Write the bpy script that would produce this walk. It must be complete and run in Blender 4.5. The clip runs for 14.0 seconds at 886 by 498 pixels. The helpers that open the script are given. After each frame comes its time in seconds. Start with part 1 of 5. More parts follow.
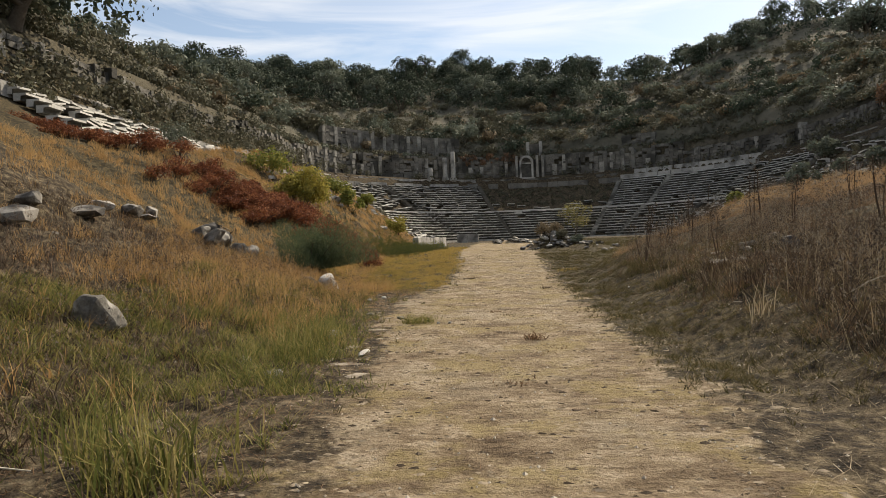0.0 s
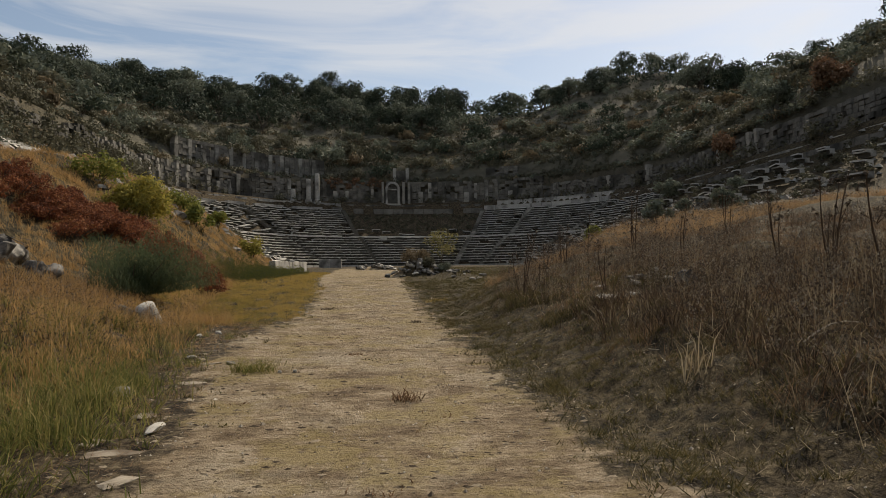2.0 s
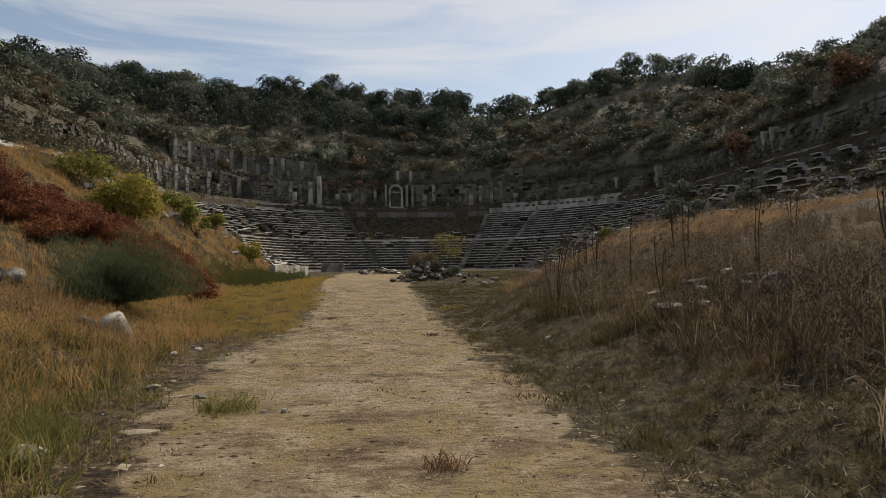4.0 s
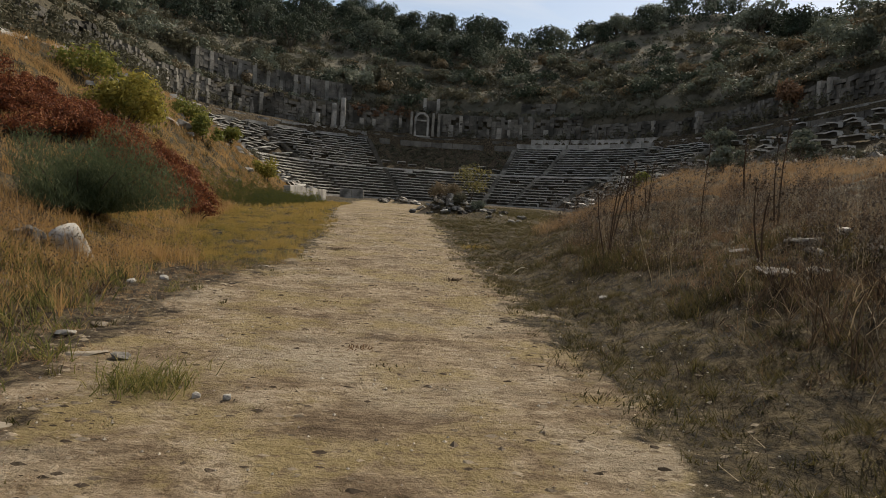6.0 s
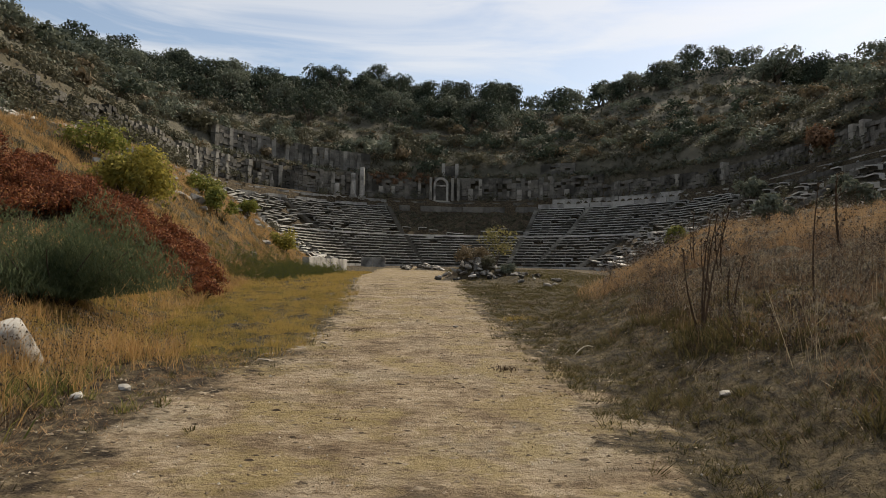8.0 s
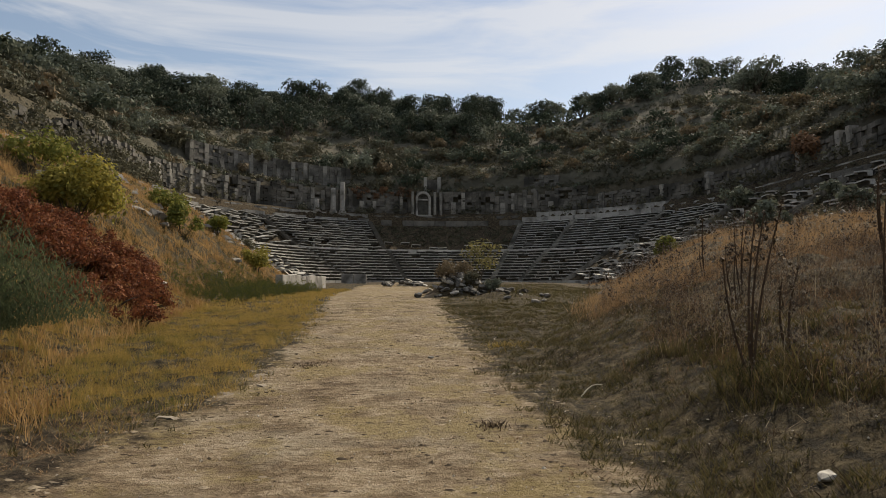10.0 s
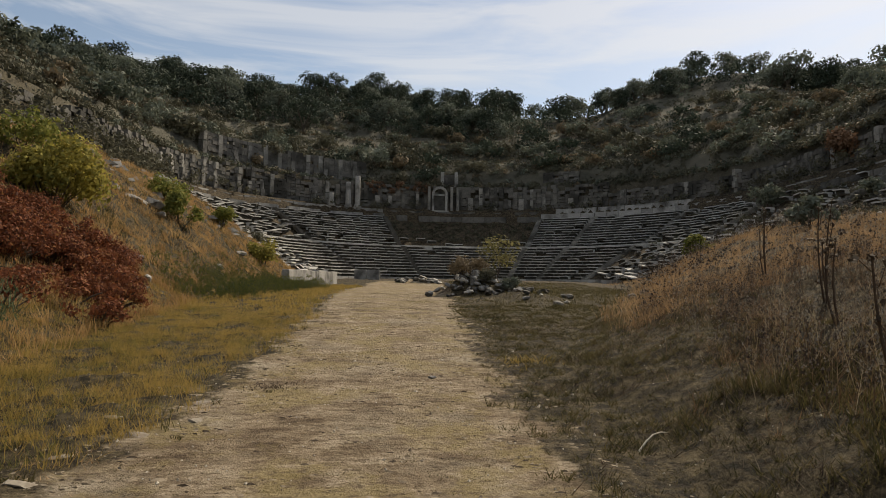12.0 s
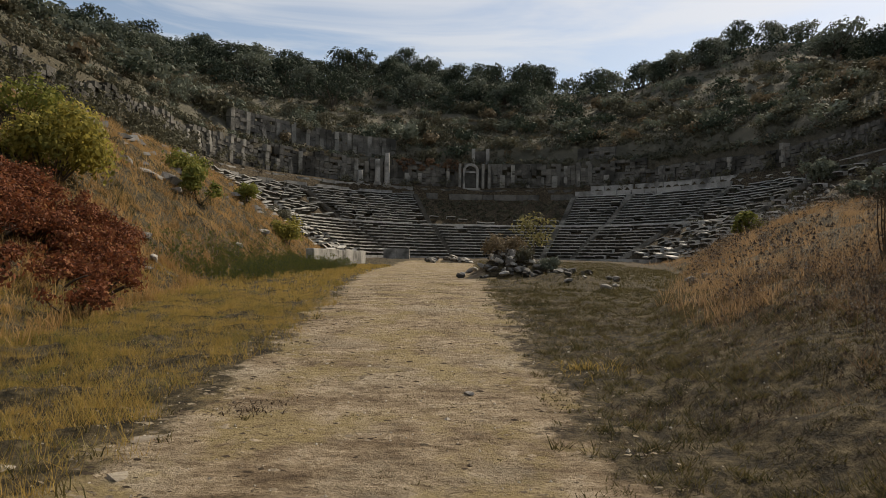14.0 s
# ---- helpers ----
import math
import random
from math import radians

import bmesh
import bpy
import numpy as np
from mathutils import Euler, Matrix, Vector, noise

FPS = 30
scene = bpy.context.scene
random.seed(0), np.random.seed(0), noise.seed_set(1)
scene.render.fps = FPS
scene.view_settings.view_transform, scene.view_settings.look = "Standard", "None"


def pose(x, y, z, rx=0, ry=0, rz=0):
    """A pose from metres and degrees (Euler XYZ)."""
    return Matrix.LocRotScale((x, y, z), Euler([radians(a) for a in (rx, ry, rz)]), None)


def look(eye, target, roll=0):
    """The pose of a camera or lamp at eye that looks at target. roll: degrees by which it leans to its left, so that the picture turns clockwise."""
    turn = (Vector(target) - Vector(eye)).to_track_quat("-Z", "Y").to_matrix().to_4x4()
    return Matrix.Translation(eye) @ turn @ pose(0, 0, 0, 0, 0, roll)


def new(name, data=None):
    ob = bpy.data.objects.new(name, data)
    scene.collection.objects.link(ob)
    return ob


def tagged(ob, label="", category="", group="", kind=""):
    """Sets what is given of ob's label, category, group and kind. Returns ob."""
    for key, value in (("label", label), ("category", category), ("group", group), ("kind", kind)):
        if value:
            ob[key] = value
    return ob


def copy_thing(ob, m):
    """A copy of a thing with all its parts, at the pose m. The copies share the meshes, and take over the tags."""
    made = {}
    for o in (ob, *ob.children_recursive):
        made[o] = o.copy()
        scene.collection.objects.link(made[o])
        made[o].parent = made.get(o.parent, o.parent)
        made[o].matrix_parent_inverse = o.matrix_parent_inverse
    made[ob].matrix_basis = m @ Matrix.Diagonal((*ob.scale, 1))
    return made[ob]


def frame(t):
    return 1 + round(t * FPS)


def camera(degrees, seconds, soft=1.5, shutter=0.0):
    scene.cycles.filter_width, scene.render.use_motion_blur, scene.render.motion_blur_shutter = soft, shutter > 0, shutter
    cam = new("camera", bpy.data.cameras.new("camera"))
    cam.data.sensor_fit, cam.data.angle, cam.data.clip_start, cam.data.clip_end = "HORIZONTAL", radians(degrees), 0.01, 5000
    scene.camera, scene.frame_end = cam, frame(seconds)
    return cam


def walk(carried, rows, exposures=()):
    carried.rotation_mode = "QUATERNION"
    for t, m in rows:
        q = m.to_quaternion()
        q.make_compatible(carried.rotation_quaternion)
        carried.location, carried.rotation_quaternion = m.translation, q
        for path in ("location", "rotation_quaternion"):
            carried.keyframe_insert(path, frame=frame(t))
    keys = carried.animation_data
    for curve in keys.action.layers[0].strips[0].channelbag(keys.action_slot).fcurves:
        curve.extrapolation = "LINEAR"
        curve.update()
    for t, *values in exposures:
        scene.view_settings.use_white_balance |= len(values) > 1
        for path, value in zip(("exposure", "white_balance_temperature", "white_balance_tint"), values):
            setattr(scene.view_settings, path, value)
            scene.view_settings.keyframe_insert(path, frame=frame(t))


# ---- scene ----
PATH = [
    (0, (-0.038, 0.611, 1.328), (-0.272, 2.598, 1.31), -2.2),
    (0.5, (-0.07, 1.202, 1.327), (0.001, 3.2, 1.302), -2.3),
    (1, (-0.083, 1.729, 1.333), (0.089, 3.722, 1.337), -1.6),
    (1.5, (-0.089, 2.282, 1.328), (0.107, 4.271, 1.393), -1.1),
    (2, (-0.102, 2.833, 1.323), (0.086, 4.824, 1.377), -0.6),
    (2.5, (-0.184, 3.358, 1.305), (0.074, 5.34, 1.336), -1.2),
    (3, (-0.264, 3.886, 1.31), (-0.035, 5.872, 1.373), -0.8),
    (5.5, (-0.236, 6.682, 1.291), (-0.123, 8.678, 1.36), 0.1),
    (6, (-0.209, 7.266, 1.265), (-0.083, 9.257, 1.126), 3.6),
    (6.5, (-0.194, 7.811, 1.265), (-0.069, 9.803, 1.135), 1.9),
    (7, (-0.248, 8.374, 1.269), (-0.183, 10.371, 1.174), 1.6),
    (7.5, (-0.294, 8.916, 1.304), (-0.174, 10.912, 1.337), 0.9),
    (8, (-0.361, 9.455, 1.305), (-0.311, 11.454, 1.363), 1.0),
    (10.5, (-0.056, 12.059, 1.37), (0.048, 14.054, 1.48), -0.1),
    (11, (-0.03, 12.634, 1.372), (0.061, 14.631, 1.437), 0.4),
    (11.5, (0.052, 13.119, 1.384), (0.162, 15.115, 1.441), 0.8),
    (12, (0.133, 13.638, 1.404), (0.178, 15.635, 1.499), 0.9),
    (12.5, (0.182, 14.15, 1.392), (0.269, 16.147, 1.438), 0.3),
    (13, (0.179, 14.669, 1.419), (0.228, 16.668, 1.445), 0.8),
    (13.5, (0.164, 15.163, 1.435), (0.24, 17.161, 1.458), 1.2),
    (14, (0.085, 15.69, 1.447), (0.037, 17.689, 1.475), 1.0),
]
cam = camera(69.0, 14.0, soft=0.7)
walk(cam, [(t, look(eye, target, roll)) for t, eye, target, roll in PATH],
     exposures=[(t, e + 0.03, k, 10) for t, e, k in ((0.0, 0.45, 7300), (0.7, 0.3, 7300), (1.5, 0.0, 7300), (3.0, -0.1, 7300), (5.5, 0.0, 7300), (6.0, 0.02, 7200), (6.5, 0.35, 6900), (7.0, 0.52, 6700), (7.5, 0.32, 7000), (8.2, 0.14, 7300), (10.5, 0.0, 7300), (14.0, 0.0, 7300))])

# ---- light ----
SUN_AZ, SUN_EL = 37.0, 43.0          # degrees right of +y, above the horizon
world = bpy.data.worlds.new("sky")
scene.world = world
world.use_nodes = True


def build_sky():
    nt = world.node_tree
    n, l = nt.nodes, nt.links
    n.clear()
    out, bg = n.new("ShaderNodeOutputWorld"), n.new("ShaderNodeBackground")
    sky = n.new("ShaderNodeTexSky")
    sky.sky_type, sky.sun_disc = "NISHITA", False
    sky.sun_elevation, sky.sun_rotation = radians(SUN_EL), radians(SUN_AZ)
    sky.air_density, sky.dust_density, sky.ozone_density = 1.0, 0.8, 1.5
    # thin high cloud, streaked, spread over the whole dome
    co, mp, ns = n.new("ShaderNodeTexCoord"), n.new("ShaderNodeMapping"), n.new("ShaderNodeTexNoise")
    mp.inputs["Scale"].default_value = (1.3, 2.2, 9.0)
    mp.inputs["Rotation"].default_value = (radians(8), radians(-14), 0)
    ns.inputs["Scale"].default_value, ns.inputs["Detail"].default_value = 1.7, 6.0
    ns.inputs["Roughness"].default_value, ns.inputs["Distortion"].default_value = 0.55, 0.6
    rp = n.new("ShaderNodeValToRGB")
    rp.color_ramp.elements[0].position, rp.color_ramp.elements[0].color = 0.41, (0.1, 0.1, 0.1, 1)
    rp.color_ramp.elements[1].position, rp.color_ramp.elements[1].color = 0.58, (0.95, 0.95, 0.95, 1)
    mx = n.new("ShaderNodeMix")
    mx.data_type = "RGBA"
    cloud = n.new("ShaderNodeMix")
    cloud.data_type = "RGBA"
    cloud.inputs["Factor"].default_value = 0.5
    cloud.inputs["B"].default_value = (7.3, 7.5, 7.9, 1)
    l.new(co.outputs["Generated"], mp.inputs["Vector"])
    l.new(mp.outputs["Vector"], ns.inputs["Vector"])
    l.new(ns.outputs["Fac"], rp.inputs["Fac"])
    l.new(sky.outputs["Color"], cloud.inputs["A"])
    l.new(rp.outputs["Color"], mx.inputs["Factor"])
    l.new(sky.outputs["Color"], mx.inputs["A"])
    l.new(cloud.outputs["Result"], mx.inputs["B"])
    l.new(mx.outputs["Result"], bg.inputs["Color"])
    bg.inputs["Strength"].default_value = 0.114
    l.new(bg.outputs["Background"], out.inputs["Surface"])


build_sky()
sun = new("sun", bpy.data.lights.new("sun", "SUN"))
sun.data.energy, sun.data.angle, sun.data.color = 4.6, radians(1.5), (1.0, 0.93, 0.82)
sun_to = Vector((math.sin(radians(SUN_AZ)) * math.cos(radians(SUN_EL)), math.cos(radians(SUN_AZ)) * math.cos(radians(SUN_EL)), math.sin(radians(SUN_EL))))
sun.matrix_world = look((0, 0, 60), Vector((0, 0, 60)) - sun_to)

# ---- materials ----
rng = np.random.default_rng(7)


def ramp(nodes, stops):
    r = nodes.new("ShaderNodeValToRGB")
    e = r.color_ramp.elements
    while len(e) > 1:
        e.remove(e[-1])
    e[0].position, e[0].color = stops[0][0], (*stops[0][1], 1)
    for p, c in stops[1:]:
        e.new(p).color = (*c, 1)
    return r


def surface(name, dark, light, scale=3.0, fine=30.0, bump=0.4, depth=0.03, rough=0.9, stain=None, stain_at=(0.52, 0.66), by_object=0.0, by_island=0.0, translucent=0.0):
    """A matt natural surface: broad mottling, fine grain, relief, optional stains."""
    m = bpy.data.materials.new(name)
    m.use_nodes = True
    nt = m.node_tree
    n, l = nt.nodes, nt.links
    p = n["Principled BSDF"]
    p.inputs["Roughness"].default_value = rough
    p.inputs["Specular IOR Level"].default_value = 0.2
    g = n.new("ShaderNodeNewGeometry")
    a, b = n.new("ShaderNodeTexNoise"), n.new("ShaderNodeTexNoise")
    for t, s, d in ((a, scale, 5.0), (b, fine, 4.0)):
        t.inputs["Scale"].default_value, t.inputs["Detail"].default_value, t.inputs["Roughness"].default_value = s, d, 0.6
        l.new(g.outputs["Position"], t.inputs["Vector"])
    mixf = n.new("ShaderNodeMath")
    mixf.operation = "MULTIPLY_ADD"
    l.new(b.outputs["Fac"], mixf.inputs[0])
    mixf.inputs[1].default_value = 0.45
    half = n.new("ShaderNodeMath")
    half.operation = "MULTIPLY"
    half.inputs[1].default_value = 0.55
    l.new(a.outputs["Fac"], half.inputs[0])
    l.new(half.outputs[0], mixf.inputs[2])
    fac = mixf.outputs[0]
    if by_object or by_island:
        add = n.new("ShaderNodeMath")
        add.operation = "MULTIPLY_ADD"
        if by_object:
            oi = n.new("ShaderNodeObjectInfo")
            l.new(oi.outputs["Random"], add.inputs[0])
        else:
            l.new(g.outputs["Random Per Island"], add.inputs[0])
        k = by_object or by_island
        add.inputs[1].default_value = k
        sub = n.new("ShaderNodeMath")
        sub.operation = "SUBTRACT"
        l.new(fac, sub.inputs[0])
        sub.inputs[1].default_value = k / 2
        l.new(sub.outputs[0], add.inputs[2])
        fac = add.outputs[0]
    r = ramp(n, [(0.3, dark), (0.7, light)])
    l.new(fac, r.inputs["Fac"])
    col = r.outputs["Color"]
    if stain:
        s = n.new("ShaderNodeTexNoise")
        s.inputs["Scale"].default_value, s.inputs["Detail"].default_value = scale * 0.45, 7.0
        l.new(g.outputs["Position"], s.inputs["Vector"])
        sr = ramp(n, [(stain_at[0], (0, 0, 0)), (stain_at[1], (1, 1, 1))])
        l.new(s.outputs["Fac"], sr.inputs["Fac"])
        mx = n.new("ShaderNodeMix")
        mx.data_type = "RGBA"
        l.new(sr.outputs["Color"], mx.inputs["Factor"])
        l.new(col, mx.inputs["A"])
        mx.inputs["B"].default_value = (*stain, 1)
        col = mx.outputs["Result"]
    l.new(col, p.inputs["Base Color"])
    if bump:
        bp = n.new("ShaderNodeBump")
        bp.inputs["Strength"].default_value, bp.inputs["Distance"].default_value = bump, depth
        l.new(mixf.outputs[0], bp.inputs["Height"])
        l.new(bp.outputs["Normal"], p.inputs["Normal"])
    if translucent:
        tr, ms = n.new("ShaderNodeBsdfTranslucent"), n.new("ShaderNodeMixShader")
        l.new(col, tr.inputs["Color"])
        ms.inputs["Fac"].default_value = translucent
        l.new(p.outputs["BSDF"], ms.inputs[1])
        l.new(tr.outputs["BSDF"], ms.inputs[2])
        l.new(ms.outputs["Shader"], n["Material Output"].inputs["Surface"])
    return m


def leafy(name, colours, translucent=0.35, patch=0.35, scale=0.8):
    """Leaves and blades: a colour for each one, drifting in patches."""
    m = bpy.data.materials.new(name)
    m.use_nodes = True
    nt = m.node_tree
    n, l = nt.nodes, nt.links
    p = n["Principled BSDF"]
    p.inputs["Roughness"].default_value = 0.75
    p.inputs["Specular IOR Level"].default_value = 0.12
    g, t = n.new("ShaderNodeNewGeometry"), n.new("ShaderNodeTexNoise")
    t.inputs["Scale"].default_value, t.inputs["Detail"].default_value = scale, 3.0
    l.new(g.outputs["Position"], t.inputs["Vector"])
    mx = n.new("ShaderNodeMix")
    mx.inputs["Factor"].default_value = patch
    l.new(g.outputs["Random Per Island"], mx.inputs["A"])
    sp = n.new("ShaderNodeMapRange")
    sp.inputs["From Min"].default_value, sp.inputs["From Max"].default_value = 0.3, 0.7
    l.new(t.outputs["Fac"], sp.inputs["Value"])
    l.new(sp.outputs["Result"], mx.inputs["B"])
    k = len(colours)
    r = ramp(n, [(i / (k - 1), c) for i, c in enumerate(colours)])
    l.new(mx.outputs["Result"], r.inputs["Fac"])
    l.new(r.outputs["Color"], p.inputs["Base Color"])
    tr, ms = n.new("ShaderNodeBsdfTranslucent"), n.new("ShaderNodeMixShader")
    l.new(r.outputs["Color"], tr.inputs["Color"])
    ms.inputs["Fac"].default_value = translucent
    l.new(p.outputs["BSDF"], ms.inputs[1])
    l.new(tr.outputs["BSDF"], ms.inputs[2])
    l.new(ms.outputs["Shader"], n["Material Output"].inputs["Surface"])
    return m


def ground_material():
    """Trodden earth where the track is worn, leaf litter and soil elsewhere, scrubby slopes far up."""
    m = bpy.data.materials.new("earth")
    m.use_nodes = True
    nt = m.node_tree
    n, l = nt.nodes, nt.links
    p = n["Principled BSDF"]
    p.inputs["Roughness"].default_value = 0.95
    p.inputs["Specular IOR Level"].default_value = 0.15
    g = n.new("ShaderNodeNewGeometry")

    def noise_tex(scale, detail=6.0, rough=0.6, stretch=None):
        t = n.new("ShaderNodeTexNoise")
        t.inputs["Scale"].default_value, t.inputs["Detail"].default_value, t.inputs["Roughness"].default_value = scale, detail, rough
        if stretch:
            mp = n.new("ShaderNodeMapping")
            mp.inputs["Scale"].default_value = stretch
            l.new(g.outputs["Position"], mp.inputs["Vector"])
            l.new(mp.outputs["Vector"], t.inputs["Vector"])
        else:
            l.new(g.outputs["Position"], t.inputs["Vector"])
        return t

    def mix(f, a, b):
        x = n.new("ShaderNodeMix")
        x.data_type = "RGBA"
        for s, v in (("Factor", f), ("A", a), ("B", b)):
            if isinstance(v, tuple):
                x.inputs[s].default_value = (*v, 1)
            else:
                l.new(v, x.inputs[s])
        return x.outputs["Result"]

    def attr(name):
        a = n.new("ShaderNodeAttribute")
        a.attribute_name = name
        return a.outputs["Fac"]

    broad, mid, fine, ridge = noise_tex(0.55), noise_tex(6.0, 9.0, 0.75), noise_tex(30.0, 5.0, 0.7), noise_tex(4.6, 9.0, 0.74, (0.8, 1.7, 1))
    path_a = ramp(n, [(0.39, (0.08, 0.055, 0.033)), (0.455, (0.17, 0.123, 0.076)), (0.51, (0.255, 0.194, 0.125)), (0.57, (0.37, 0.3, 0.21)), (0.63, (0.25, 0.19, 0.122))])
    blend, patch = n.new("ShaderNodeMix"), noise_tex(1.5, 9.0, 0.72, (0.9, 1.2, 1))
    blend.inputs[0].default_value = 0.62
    l.new(ridge.outputs["Fac"], blend.inputs[2])
    l.new(patch.outputs["Fac"], blend.inputs[3])
    l.new(blend.outputs[0], path_a.inputs["Fac"])
    pale = ramp(n, [(0.5, (0, 0, 0)), (0.68, (0.75, 0.75, 0.75))])
    l.new(broad.outputs["Fac"], pale.inputs["Fac"])
    path_b = mix(pale.outputs["Color"], path_a.outputs["Color"], (0.34, 0.29, 0.212))
    mossy, tread = ramp(n, [(0.49, (0, 0, 0)), (0.58, (0.75, 0.75, 0.75))]), ramp(n, [(0.4, (0.85, 0.85, 0.85)), (0.46, (0, 0, 0))])
    l.new(noise_tex(0.9, 8.0, 0.7).outputs["Fac"], mossy.inputs["Fac"])
    lumps = noise_tex(9.0, 6.0, 0.68, (0.75, 1.4, 1))
    l.new(lumps.outputs["Fac"], tread.inputs["Fac"])
    path_b = mix(mossy.outputs["Color"], path_b, (0.235, 0.18, 0.078))
    path_b = mix(tread.outputs["Color"], path_b, (0.15, 0.108, 0.066))
    grit = ramp(n, [(0.35, (0.45, 0.45, 0.45)), (0.55, (1, 1, 1))])
    l.new(fine.outputs["Fac"], grit.inputs["Fac"])
    mul = n.new("ShaderNodeMix")
    mul.data_type, mul.blend_type = "RGBA", "MULTIPLY"
    mul.inputs["Factor"].default_value = 0.4
    l.new(path_b, mul.inputs["A"])
    l.new(grit.outputs["Color"], mul.inputs["B"])
    soil = ramp(n, [(0.41, (0.02, 0.015, 0.01)), (0.48, (0.05, 0.037, 0.023)), (0.55, (0.098, 0.075, 0.045)), (0.63, (0.19, 0.15, 0.095))])
    l.new(mid.outputs["Fac"], soil.inputs["Fac"])
    gold = ramp(n, [(0.42, (0.018, 0.015, 0.009)), (0.49, (0.05, 0.039, 0.02)), (0.55, (0.076, 0.058, 0.031)), (0.63, (0.12, 0.094, 0.052))])
    l.new(mid.outputs["Fac"], gold.inputs["Fac"])
    hill = ramp(n, [(0.32, (0.06, 0.057, 0.042)), (0.5, (0.105, 0.096, 0.07)), (0.64, (0.14, 0.124, 0.09)), (0.78, (0.2, 0.168, 0.115))])
    hn = noise_tex(0.22, 8.0, 0.65, (1, 1, 2.0))
    l.new(hn.outputs["Fac"], hill.inputs["Fac"])
    c = mix(attr("gold"), soil.outputs["Color"], gold.outputs["Color"])
    c = mix(attr("hill"), c, hill.outputs["Color"])
    # the worn earth breaks up raggedly towards its edges
    rag, edge = n.new("ShaderNodeMath"), ramp(n, [(0.42, (0, 0, 0)), (0.62, (1, 1, 1))])
    rag.operation = "MULTIPLY_ADD"
    l.new(noise_tex(2.6, 8.0, 0.7).outputs["Fac"], rag.inputs[0])
    rag.inputs[1].default_value = 1.3
    off = n.new("ShaderNodeMath")
    off.operation = "SUBTRACT"
    l.new(attr("worn"), off.inputs[0])
    off.inputs[1].default_value = 0.65
    l.new(off.outputs[0], rag.inputs[2])
    l.new(rag.outputs[0], edge.inputs["Fac"])
    c = mix(edge.outputs["Color"], c, mul.outputs["Result"])
    l.new(c, p.inputs["Base Color"])
    bp, h = n.new("ShaderNodeBump"), n.new("ShaderNodeMath")
    h.operation = "MULTIPLY_ADD"
    l.new(ridge.outputs["Fac"], h.inputs[0])
    h.inputs[1].default_value = 0.55
    l.new(fine.outputs["Fac"], h.inputs[2])
    h2 = n.new("ShaderNodeMath")
    h2.operation = "MULTIPLY_ADD"
    l.new(lumps.outputs["Fac"], h2.inputs[0])
    h2.inputs[1].default_value = 1.1
    l.new(h.outputs[0], h2.inputs[2])
    l.new(h2.outputs[0], bp.inputs["Height"])
    bp.inputs["Strength"].default_value, bp.inputs["Distance"].default_value = 0.8, 0.05
    l.new(bp.outputs["Normal"], p.inputs["Normal"])
    return m


EARTH = ground_material()
SEAT = surface("weathered_marble", (0.2, 0.194, 0.177), (0.52, 0.5, 0.455), 1.2, 9.0, 0.4, 0.03, stain=(0.085, 0.082, 0.073), stain_at=(0.56, 0.7), by_island=0.3)
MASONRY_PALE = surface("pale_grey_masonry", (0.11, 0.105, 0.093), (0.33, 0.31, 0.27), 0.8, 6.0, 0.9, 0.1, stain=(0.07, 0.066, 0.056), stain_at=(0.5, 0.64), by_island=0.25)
SEAT_PALE = surface("pale_marble", (0.3, 0.29, 0.26), (0.62, 0.6, 0.55), 1.4, 12.0, 0.4, 0.03, stain=(0.2, 0.19, 0.17), stain_at=(0.55, 0.72), by_island=0.2)
MASONRY = surface("grey_masonry", (0.07, 0.066, 0.058), (0.22, 0.204, 0.176), 0.7, 6.0, 0.9, 0.12, stain=(0.05, 0.047, 0.04), stain_at=(0.48, 0.62), by_island=0.14)
LEDGE = surface("ledge_stone", (0.16, 0.155, 0.14), (0.44, 0.42, 0.38), 0.9, 8.0, 0.5, 0.05, stain=(0.09, 0.085, 0.075), by_island=0.25)
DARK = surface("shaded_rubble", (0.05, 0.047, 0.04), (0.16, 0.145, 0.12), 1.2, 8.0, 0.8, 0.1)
# near-black stone that paints the shade of seat undercuts and the portal's opening
RECESS_SHADE = surface("shade_dark_marble", (0.03, 0.029, 0.025), (0.11, 0.104, 0.09), 1.5, 9.0, 0.5, 0.03)
ROCK = surface("lichened_rock", (0.09, 0.083, 0.072), (0.34, 0.315, 0.275), 5.0, 40.0, 0.7, 0.03, stain=(0.06, 0.055, 0.05), stain_at=(0.5, 0.6), by_object=0.3)
ROCK_PALE = surface("white_stone", (0.2, 0.185, 0.16), (0.56, 0.53, 0.47), 4.0, 40.0, 0.5, 0.02, stain=(0.1, 0.09, 0.075), stain_at=(0.56, 0.68), by_object=0.3)
DUSTY = surface("dusty_flat_stone", (0.16, 0.135, 0.1), (0.4, 0.345, 0.27), 5.0, 40.0, 0.5, 0.01, stain=(0.13, 0.1, 0.07), stain_at=(0.5, 0.62))
ROCK_DARK = surface("dark_lichened_rock", (0.05, 0.046, 0.04), (0.2, 0.185, 0.16), 7.0, 40.0, 0.7, 0.03, stain=(0.32, 0.3, 0.27), stain_at=(0.6, 0.68))
BARK = surface("bark", (0.045, 0.035, 0.025), (0.13, 0.105, 0.08), 6.0, 40.0, 0.7, 0.03)
DRY_STEM = surface("dry_stem", (0.11, 0.07, 0.045), (0.36, 0.24, 0.145), 8.0, 50.0, 0.0, by_island=0.5)
STRAW_STICK = surface("bleached_stick", (0.34, 0.3, 0.23), (0.6, 0.55, 0.44), 8.0, 50.0, 0.3, 0.005)
